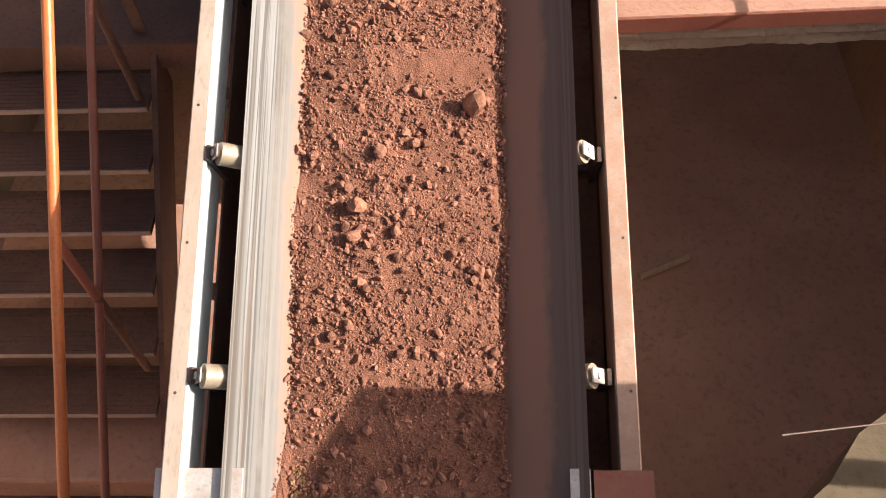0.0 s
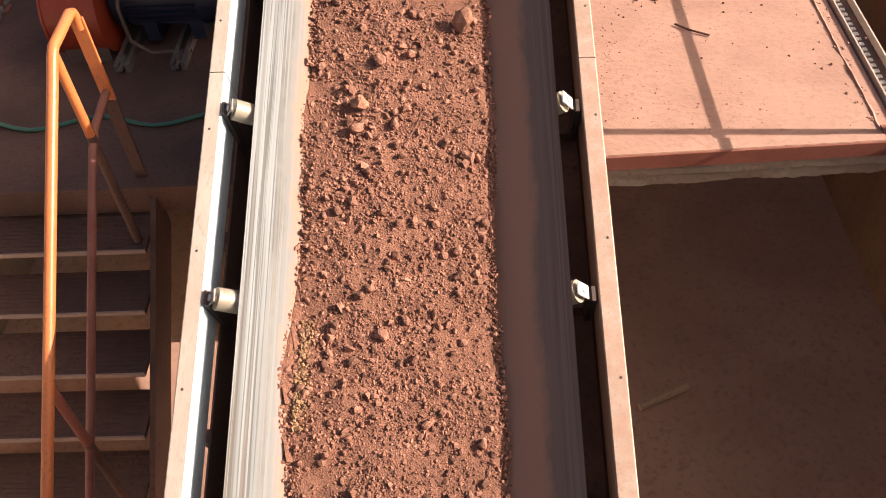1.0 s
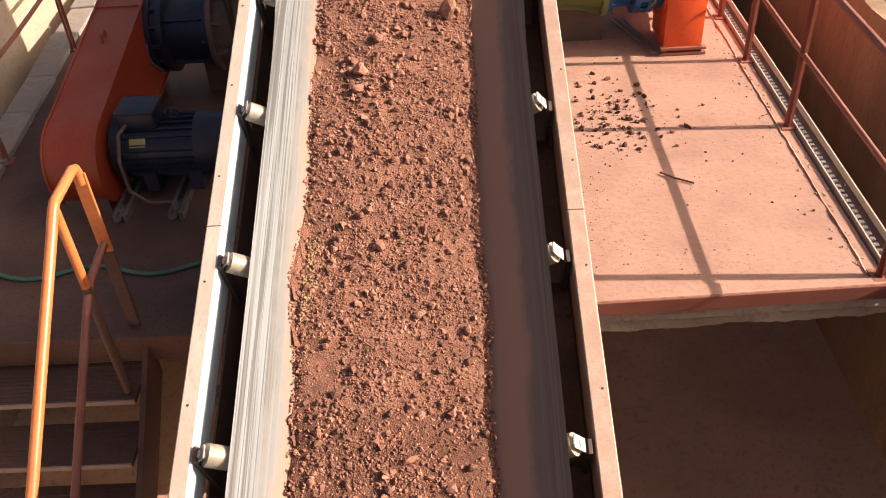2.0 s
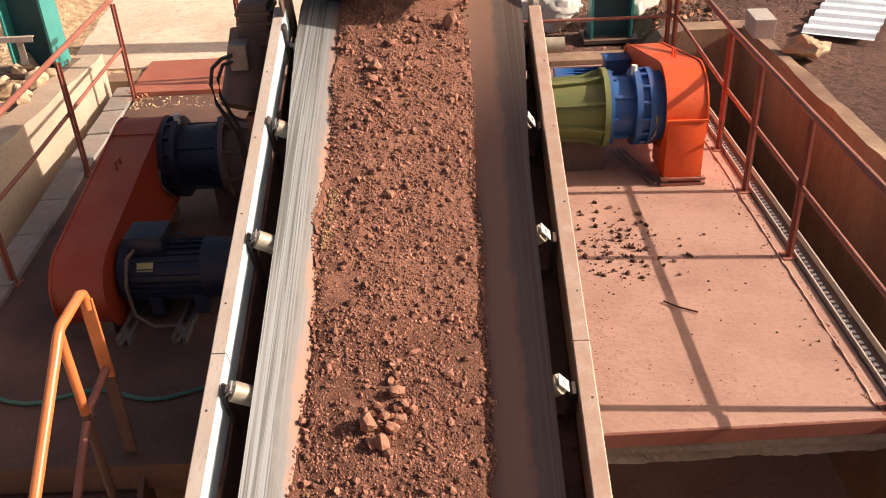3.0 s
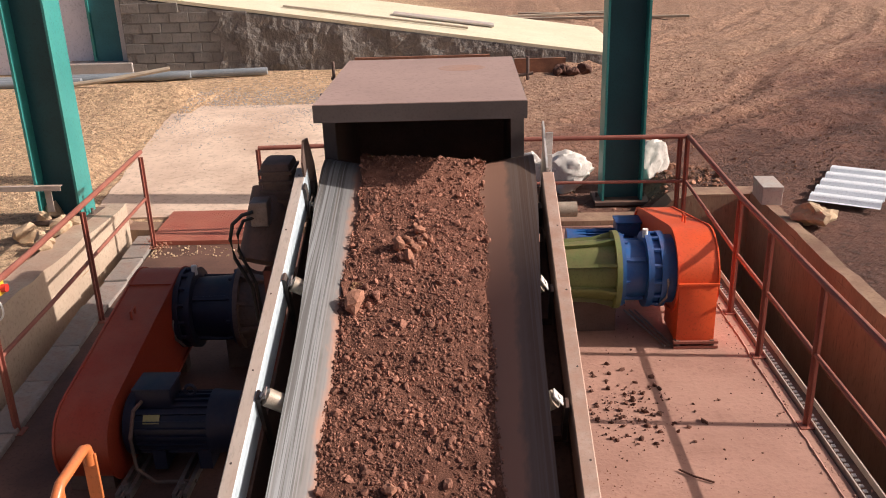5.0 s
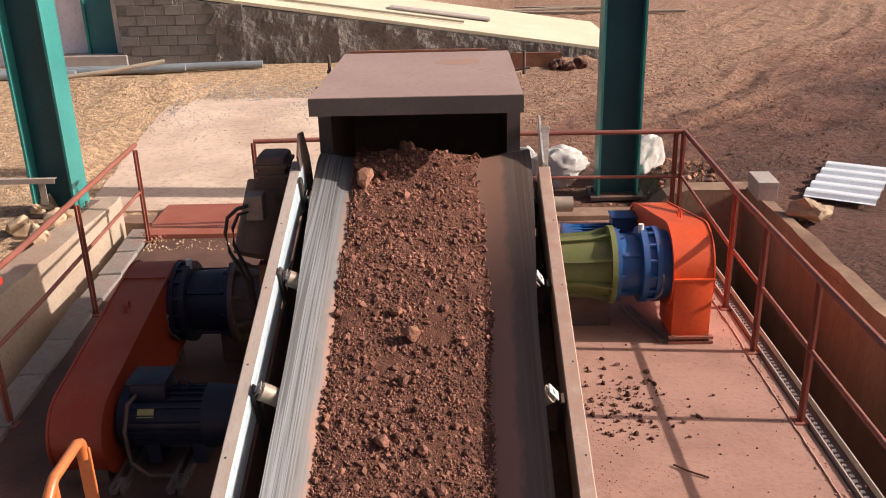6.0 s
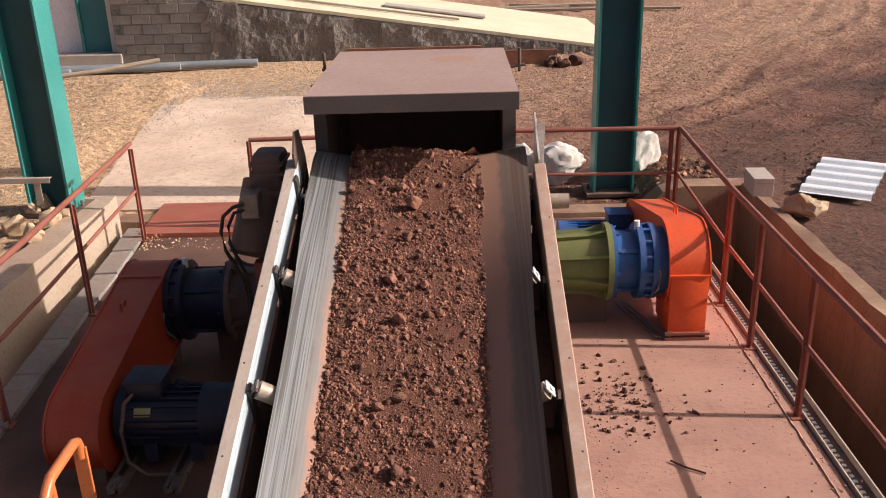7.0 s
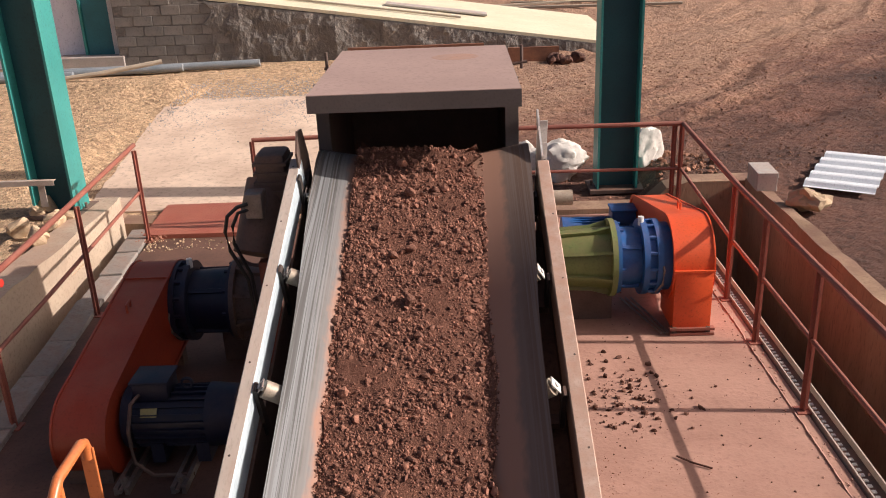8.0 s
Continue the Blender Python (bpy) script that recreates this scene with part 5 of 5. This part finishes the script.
def build_far():
    b = nb()
    box(b, -14, -7.55, 19.9, 20.2, 0.0, 5.0)
    thing("wall_1", "lavender painted building wall", "wall", bm=b, material="lavender", kind="structure")
    col = thing("wall_pillar", "dark teal steel pillar with a white edge on a concrete plinth", "pillar")
    b = nb()
    box(b, -7.56, -7.0, 19.75, 20.1, 0.55, 5.0)
    part("shaft", b, "teal_mid", col)
    b = nb()
    box(b, -7.0, -6.86, 19.72, 20.1, 0.45, 5.0)
    part("white_edge", b, "white_paint", col, "white painted edge")
    b = nb()
    box(b, -7.62, -7.57, 19.7, 20.1, 0.55, 5.0)
    part("side_flange", b, "teal", col)
    b = nb()
    box(b, -8.2, -6.7, 19.4, 20.1, 0.25, 0.55, 0.02)
    part("plinth", b, "grey_slab", col, "chipped concrete plinth")
    for k, (xa, ya, xb, yb, r) in enumerate(((-11, 18.1, -3.7, 18.75, 0.075), (-11, 17.85, -5.2, 18.5, 0.075), (-11, 18.4, -4.6, 18.85, 0.06), (-11, 17.6, -7.2, 17.95, 0.08))):
        b = nb()
        rod(b, (xa, ya, GZ + r + 0.03), (xb, yb, GZ + r + 0.03), r, 14)
        thing("pipe", "long grey plastic pipe lying on the ground", "pipe", bm=b, material="pipe", group="pipes by the wall", smooth=True)
    b = nb()
    tube(b, [(-8.2, 17.2, GZ + 0.06), (-6.5, 17.55, GZ + 0.2), (-5.4, 17.9, GZ + 0.33)], 0.045, 8)
    thing("plank", "pale timber pole leaning on the pipes", "timber", bm=b, material="timber")
    b = nb()
    n = 24
    rows_ = []
    for i in range(n + 1):
        f = i / n
        y = 10.42 + 5.16 * f
        x0, x1 = -4.05 - 0.5 * f, 0.7 + 0.3 * f
        line = []
        for k in range(13):
            x = x0 + (x1 - x0) * k / 12
            yy = y + (0.3 * noise.noise((x * 2, 1, 0)) if i == n else 0)
            line.append((x + (0.05 * noise.noise((y * 3, 4, 0)) if k == 0 else 0), yy, base_level(x, yy) + 0.025))
        rows_.append([b.verts.new(p) for p in line])
    for r0, r1 in zip(rows_, rows_[1:]):
        for k in range(12):
            b.faces.new((r0[k], r0[k + 1], r1[k + 1], r1[k]))
    edge = [e for e in b.edges if e.is_boundary]
    out = bmesh.ops.extrude_edge_only(b, edges=edge)
    for v in out["geom"]:
        if isinstance(v, bmesh.types.BMVert):
            v.co.z -= 0.12
    thing("concrete_apron", "dusty pale concrete apron beyond the deck", "pavement", bm=b, material="apron", kind="structure")
    rng = np.random.default_rng(3)
    k = 8000
    rows = np.stack([-4.4 + 5 * rng.random(k), 15.5 + 0.95 * rng.standard_normal(k), np.full(k, GZ + 0.02), 0.004 + 0.01 * rng.random(k) ** 2], 1)
    for r in rows:
        r[2] = ground_height(r[0], r[1]) + 0.026
    tagged(new("gravel_patch", scatter_mesh("gravel_patch", rows, "grey_slab", rng)), "spread of pale grey crushed stone", "gravel", kind="stuff")
    k = 7000
    rows = np.stack([-9.5 + 5.6 * rng.random(k), 9.3 + 8 * rng.random(k), np.full(k, GZ + 0.05), 0.004 + 0.013 * rng.random(k) ** 3], 1)
    for r in rows:
        r[2] = ground_height(r[0], r[1]) + 0.004
    tagged(new("ochre_gravel", scatter_mesh("ochre_gravel", rows, "stone", rng)), "loose ochre quarry gravel", "gravel", kind="stuff")
    k = 9000
    rows = np.stack([0.9 + 10 * rng.random(k), 10.4 + 10 * rng.random(k) ** 1.3, np.zeros(k), 0.004 + 0.014 * rng.random(k) ** 5], 1)
    for r in rows:
        r[2] = ground_height(r[0], r[1]) + 0.005
    tagged(new("earth_clods", scatter_mesh("earth_clods", rows, "clod", rng)), "clods and stones on the red earth", "stones", kind="stuff")
    for xa, ya, xb, yb, r in ((0.7, 27.6, 6.8, 27.0, 0.07), (1.2, 28.2, 4.8, 28.9, 0.06), (2.0, 29.2, 5.2, 28.3, 0.05)):
        b = nb()
        box(b, 0, math.hypot(xb - xa, yb - ya), -r, r, 0, r, 0.01)
        thing("plank", "weathered board lying in the yard", "board", pose(xa, ya, GZ + 0.05, 0, 0, math.degrees(math.atan2(yb - ya, xb - xa))), bm=b, material="timber", group="boards in the yard")
    b = nb()
    box(b, 1.3, 2.3, 18.3, 18.36, GZ, GZ + 0.28)
    thing("steel_plate", "rusty steel plate standing behind the hood", "steel plate", bm=b, material="rust")
    b = nb()
    for k in range(7):
        lump(b, 0.1 + 0.03 * (k % 3), (2.1 + 0.11 * k * (1 if k % 2 else 0.4), 17.9 + 0.12 * (k % 3), GZ + 0.07), seed=k + 3, sub=2)
    tagged(thing("earth_heap", "small heap of dark earth clods", "earth heap", bm=b, material="earth"), kind="stuff")


def build_near_clutter():
    b = nb()
    prism(b, [(9.62, 0.003), (9.635, 0.003), (9.635, 0.035), (10.5, 0.085), (10.5, 0.1), (9.62, 0.05)], 0, -3.06, -1.93)
    plate = thing("checker_plate", "red painted checker plate ramp up from the deck", "steel plate", bm=b, material="checker")
    b = nb()
    al = math.atan2(0.05, 0.88)
    m0 = Matrix.Translation((0.07, 9.62, 0.05)) @ Euler((al, 0, 0)).to_matrix().to_4x4()
    for i in range(34):
        for j in range(26):
            a = 0.7 if (i + j) % 2 else -0.7
            x, y = -3.13 + 0.0325 * i, 0.02 + 0.033 * j
            vs = [b.verts.new(m0 @ Vector((x + px * math.cos(a) - py * math.sin(a), y + px * math.sin(a) + py * math.cos(a), 0.0016 if q else 0.0004))) for q in (0, 1) for px, py in ((-0.012, -0.003), (0.012, -0.003), (0.012, 0.003), (-0.012, 0.003))]
            b.faces.new(vs[4:])
            for q in range(4):
                b.faces.new((vs[q], vs[(q + 1) % 4], vs[4 + (q + 1) % 4], vs[4 + q]))
    tagged(part("tread_pattern", b, "checker", plate), kind="stuff")
    # strip of slabs along the left edge of the deck
    strip = tagged(new("slab_strip"), "row of grey concrete slabs along the deck edge", "pavement", kind="structure")
    y = 4.6
    i = 0
    rnd = random.Random(11)
    while y < 9.4:
        L = rnd.uniform(0.55, 0.8)
        # these slabs are a darker grey with their shade put in
        b = nb()
        box(b, -0.11, 0.11, 0, L - 0.02, -0.05, 0.0, 0.008)
        s = part("slab", b, "strip_slab", strip)
        s.matrix_basis = Matrix.Translation((-2.9 - (y - 7) * 0.085, y, 0.035)) @ Euler((rnd.uniform(-0.02, 0.02), rnd.uniform(-0.03, 0.03), 0.085 + rnd.uniform(-0.02, 0.02))).to_matrix().to_4x4()
        y += L
        i += 1
    b = nb()
    prism(b, [(-2.8, 4.4), (-2.58, 4.4), (-3.03, 9.7), (-3.25, 9.7)], 2, -0.3, -0.02)
    part("strip_base", b, "concrete", strip)
    # block, rock, zinc sheet, bags on the right-hand ground
    blk = thing("concrete_block", "hollow concrete block on the pit wall's corner", "block")
    b = nb()
    box(b, -0.1, 0.1, -0.2, 0.2, 0, 0.19, 0.006)
    part("block_body", b, "grey_slab", blk)
    b = nb()
    box(b, -0.104, 0.104, -0.208, 0.208, 0.14, 0.194, 0.006)
    part("block_rim", b, "grey_slab", blk)
    blk.matrix_basis = pose(3.45, 9.7, GZ + 0.05, 0, 0, -4)
    b = nb()
    lump(b, 0.165, (0, 0, 0.09), seed=8, rough=0.8, sub=3, squash=(1.1, 0.95, 0.95), turn=Matrix.Identity(4))
    thing("boulder", "pale yellow quarry boulder beside the pit wall", "boulder", pose(3.68, 9.0, GZ + 0.02), bm=b, material="stone")
    b = nb()
    # trapezoid-profiled sheet
    cols = 70
    prof = []
    for i in range(cols + 1):
        x = i / cols * 1.45
        ph = (x / 0.29) % 1
        prof.append((x, 0.045 * min(1, max(0, 6 * (0.5 - abs(ph - 0.5)) - 0.9))))
    r0 = [b.verts.new((0, p, h)) for p, h in prof]
    r1 = [b.verts.new((0.68, p, h)) for p, h in prof]
    r2 = [b.verts.new((0, p, h - 0.003)) for p, h in prof]
    r3 = [b.verts.new((0.68, p, h - 0.003)) for p, h in prof]
    for i in range(cols):
        b.faces.new((r0[i], r0[i + 1], r1[i + 1], r1[i]))
        b.faces.new((r2[i], r3[i], r3[i + 1], r2[i + 1]))
    thing("roof_sheet", "white ribbed zinc roofing sheet lying on the earth", "roof sheet", pose(3.85, 9.64, GZ + 0.05, 0, 0, -31), bm=b, material="zinc")
    for x, y, r, sd, sq in ((1.55, 11.15, 0.31, 2, (1.05, 0.7, 0.85)), (2.52, 11.1, 0.3, 9, (0.75, 0.6, 1.05)), (1.12, 11.3, 0.22, 13, (0.9, 0.7, 1.1))):
        b = nb()
        v = bmesh.ops.create_icosphere(b, subdivisions=4, radius=1)["verts"]
        facet(v, sd, cuts=16, lo=0.62, hi=0.95)
        for p in v:
            q = p.co.copy()
            crease = abs(noise.noise(q * 2.2 + Vector((sd, 0, 0)))) + 0.35 * abs(noise.noise(q * 6 + Vector((0, sd, 0))))
            p.co *= 0.92 + 0.32 * crease
            p.co = Vector((p.co.x * sq[0], p.co.y * sq[1], max(p.co.z, -0.8) * sq[2])) * r + Vector((0, 0, r * 0.8 * sq[2]))
        thing("sack", "crumpled white woven plastic sack", "sack", pose(x, y, base_level(x, y) - 0.02), bm=b, material="bag", group="sacks by the column", smooth=True)
    rng = np.random.default_rng(21)
    rnd = random.Random(4)
    for i in range(9):
        b = nb()
        r = rnd.uniform(0.07, 0.13)
        lump(b, r, (0, 0, r * 0.5), seed=i + 20, rough=0.45, sub=2)
        thing("stone", "pale broken stone by the pit wall", "stone", pose(-3.62 - rnd.random() * 0.5, 8.6 + 0.13 * i, GZ + 0.04), bm=b, material="stone", group="stones by the left wall")
    # dry leaves and chips in the corner by the slabs and behind the far wall
    rows = np.stack([-3.12 + 0.32 * rng.random(260), 9.45 + 0.55 * rng.random(260), np.full(260, 0.034), 0.004 + 0.011 * rng.random(260) ** 2], 1)
    tagged(new("leaf_litter", scatter_mesh("leaf_litter", rows, "ore_pale", rng)), "dry leaves and stone chips in the deck's corner", "litter", kind="stuff")
    rows = np.stack([2.55 + 0.7 * rng.random(240), 10.35 + 0.9 * rng.random(240), np.zeros(240), 0.008 + 0.03 * rng.random(240) ** 3], 1)
    for r in rows:
        r[2] = ground_height(r[0], r[1]) + 0.006
    tagged(new("rubble", scatter_mesh("rubble", rows, "clod", rng)), "broken stone and earth beside the column", "rubble", kind="stuff")
    # spill on the deck
    rows = []
    for i in range(330):
        a, d = rng.normal(1.4, 0.21), rng.normal(6.15, 0.27)
        r = 0.003 + 0.017 * rng.random() ** 3
        rows.append((max(a, 1.02), d, r * 0.4, r))
    tagged(new("spilled_ore", scatter_mesh("spilled_ore", np.array(rows), "spill", rng)), "dark crumbs of spilled ore on the deck", "ore crumbs", kind="stuff")
    rows = np.stack([-2.95 + 1.0 * rng.random(130) ** 2, 9.25 + 0.33 * rng.random(130), np.full(130, 0.004), 0.004 + 0.01 * rng.random(130) ** 2], 1)
    tagged(new("pale_crumbs", scatter_mesh("pale_crumbs", rows, "stone", rng)), "pale stone crumbs on the deck", "crumbs", kind="stuff")
    # chipped paint along the deck's edge and loose grit
    k = 220
    rows = np.stack([2.47 + 0.045 * rng.standard_normal(k), 4.5 + 5.2 * rng.random(k), np.full(k, 0.002), 0.003 + 0.007 * rng.random(k) ** 2], 1)
    tagged(new("paint_chips", scatter_mesh("paint_chips", rows, "deck", rng)), "chips of red paint along the deck's edge", "paint chips", kind="stuff")
    k = 260
    rows = np.stack([1.0 + 1.5 * rng.random(k), 4.45 + 5 * rng.random(k), np.full(k, 0.002), 0.002 + 0.006 * rng.random(k) ** 4], 1)
    tagged(new("deck_grit", scatter_mesh("deck_grit", rows, "spill", rng)), "scattered grit on the deck", "grit", kind="stuff")
    k = 320
    rows = np.stack([1.05 + 0.9 * rng.random(k) ** 1.5, 4.5 + 1.0 * rng.random(k), np.full(k, 0.001), 0.0015 + 0.0045 * rng.random(k) ** 3], 1)
    tagged(new("pale_flakes", scatter_mesh("pale_flakes", rows, "ore_pale", rng)), "pale flakes of stone on the deck", "flakes", kind="stuff")
    b = nb()
    tube(b, [(1.6, 5.47, 0.012), (1.67, 5.4, 0.014), (1.78, 5.34, 0.01)], 0.006, 6)
    thing("twig", "dark bent twig on the deck", "twig", bm=b, material="spill")
    b = nb()
    pts = [(-2.6 + 0.1 * i, 4.75 + 0.05 * math.sin(i * 0.9), 0.015) for i in range(17)]
    tube(b, pts, 0.012, 8)
    thing("hose", "thin green hose lying across the deck", "hose", bm=b, material="hose", smooth=True)
    # pit corner block, stick and bar
    b = nb()
    prism(b, [(1.2, 0.2), (3.38, 0.2), (3.38, 3.0), (2.4, 2.75), (2.1, 2.5), (1.857, 2.25), (1.74, 2.17), (1.6, 1.99), (1.525, 1.93), (1.4, 1.78), (1.2, 1.62)], 2, -2.3, -0.12)
    thing("pit_ledge", "rough pale concrete ledge at the pit's near corner", "ledge", bm=b, material="ledge", kind="structure")
    b = nb()
    rod(b, (1.46, 4.24, -2.27), (1.82, 4.4, -2.26), 0.03, 8)
    thing("timber_offcut", "pale dusty stick on the pit floor", "stick", bm=b, material="stone")
    b = nb()
    rod(b, (1.46, 2.16, -0.11), (2.6, 2.3, -0.114), 0.0035, 6)
    thing("steel_bar", "thin steel bar reaching from the ledge", "bar", bm=b, material="bracket")
    b = nb()
    box(b, -2.6, -0.75, 2.4, 4.2, -2.3, -1.3, 0.02)
    thing("lower_landing", "dusty red ledge under the conveyor beside the stairs", "ledge", bm=b, material="deck", kind="structure")


def build_walkway():
    """The bridge behind the lens on which the viewer stands; it shades the foot of the belt."""
    w = thing("walkway", "steel plate walkway bridge across the conveyor", "walkway")
    b = nb()
    box(b, -1.1, 2.0, -1.0, 0.35, 1.38, 1.43)
    part("floor_plate", b, "red_steel", w)
    b = nb()
    box(b, 2.06, 3.9, -1.0, 2.05, 1.44, 1.5)
    part("side_landing", b, "red_steel", w)
    for x, y in ((3.6, -0.8), (3.6, 1.9)):
        b = nb()
        box(b, x - 0.05, x + 0.05, y - 0.05, y + 0.05, GZ + 0.02, 1.44)
        part("post", b, "red_steel", w)
    for y in (-0.9, 0.2):
        b = nb()
        box(b, -3.55, 2.06, y, y + 0.1, 1.28, 1.38)
        part("beam", b, "red_steel", w)
        b = nb()
        box(b, -3.6, -3.5, y, y + 0.1, GZ + 0.02, 1.28)
        part("post", b, "red_steel", w)


M["apron"] = mat("dusty_apron", (0.53, 0.375, 0.275), (0.76, 0.58, 0.44), 0.9, 0.9, 14, 0.3)
build_ground()
build_pit()
build_deck()
build_cable_tray()
build_conveyor()
build_hood()
build_gearbox(1, 7.42, 0.53, 1.02, 1.94, ("green", "blue"), "blue planetary gearbox with a green lantern housing")
# left gearbox and motor: their shade is put into the dark navy
build_gearbox(-1, 6.9, 0.5, -1.08, -1.84, ("dark_steel", "navy_shaded"), "dusty planetary gearbox, shade put into its dark blue paint")
build_guard_right()
build_guard_left()
build_motor("dark blue electric motor on slide rails, shade put into its paint", -1.72, -1.15, 5.65, 0.285, 0.17, -1.57, "navy_shaded", True)
build_motor("blue electric motor behind the gearbox", 1.9, 1.35, 8.65, 0.3, 0.11, 1.82, "blue", False)
build_brake_unit()
build_railings()
build_stairs()
build_columns()
build_ramp()
build_far()
build_near_clutter()
build_walkway()
build_ore()
motions()
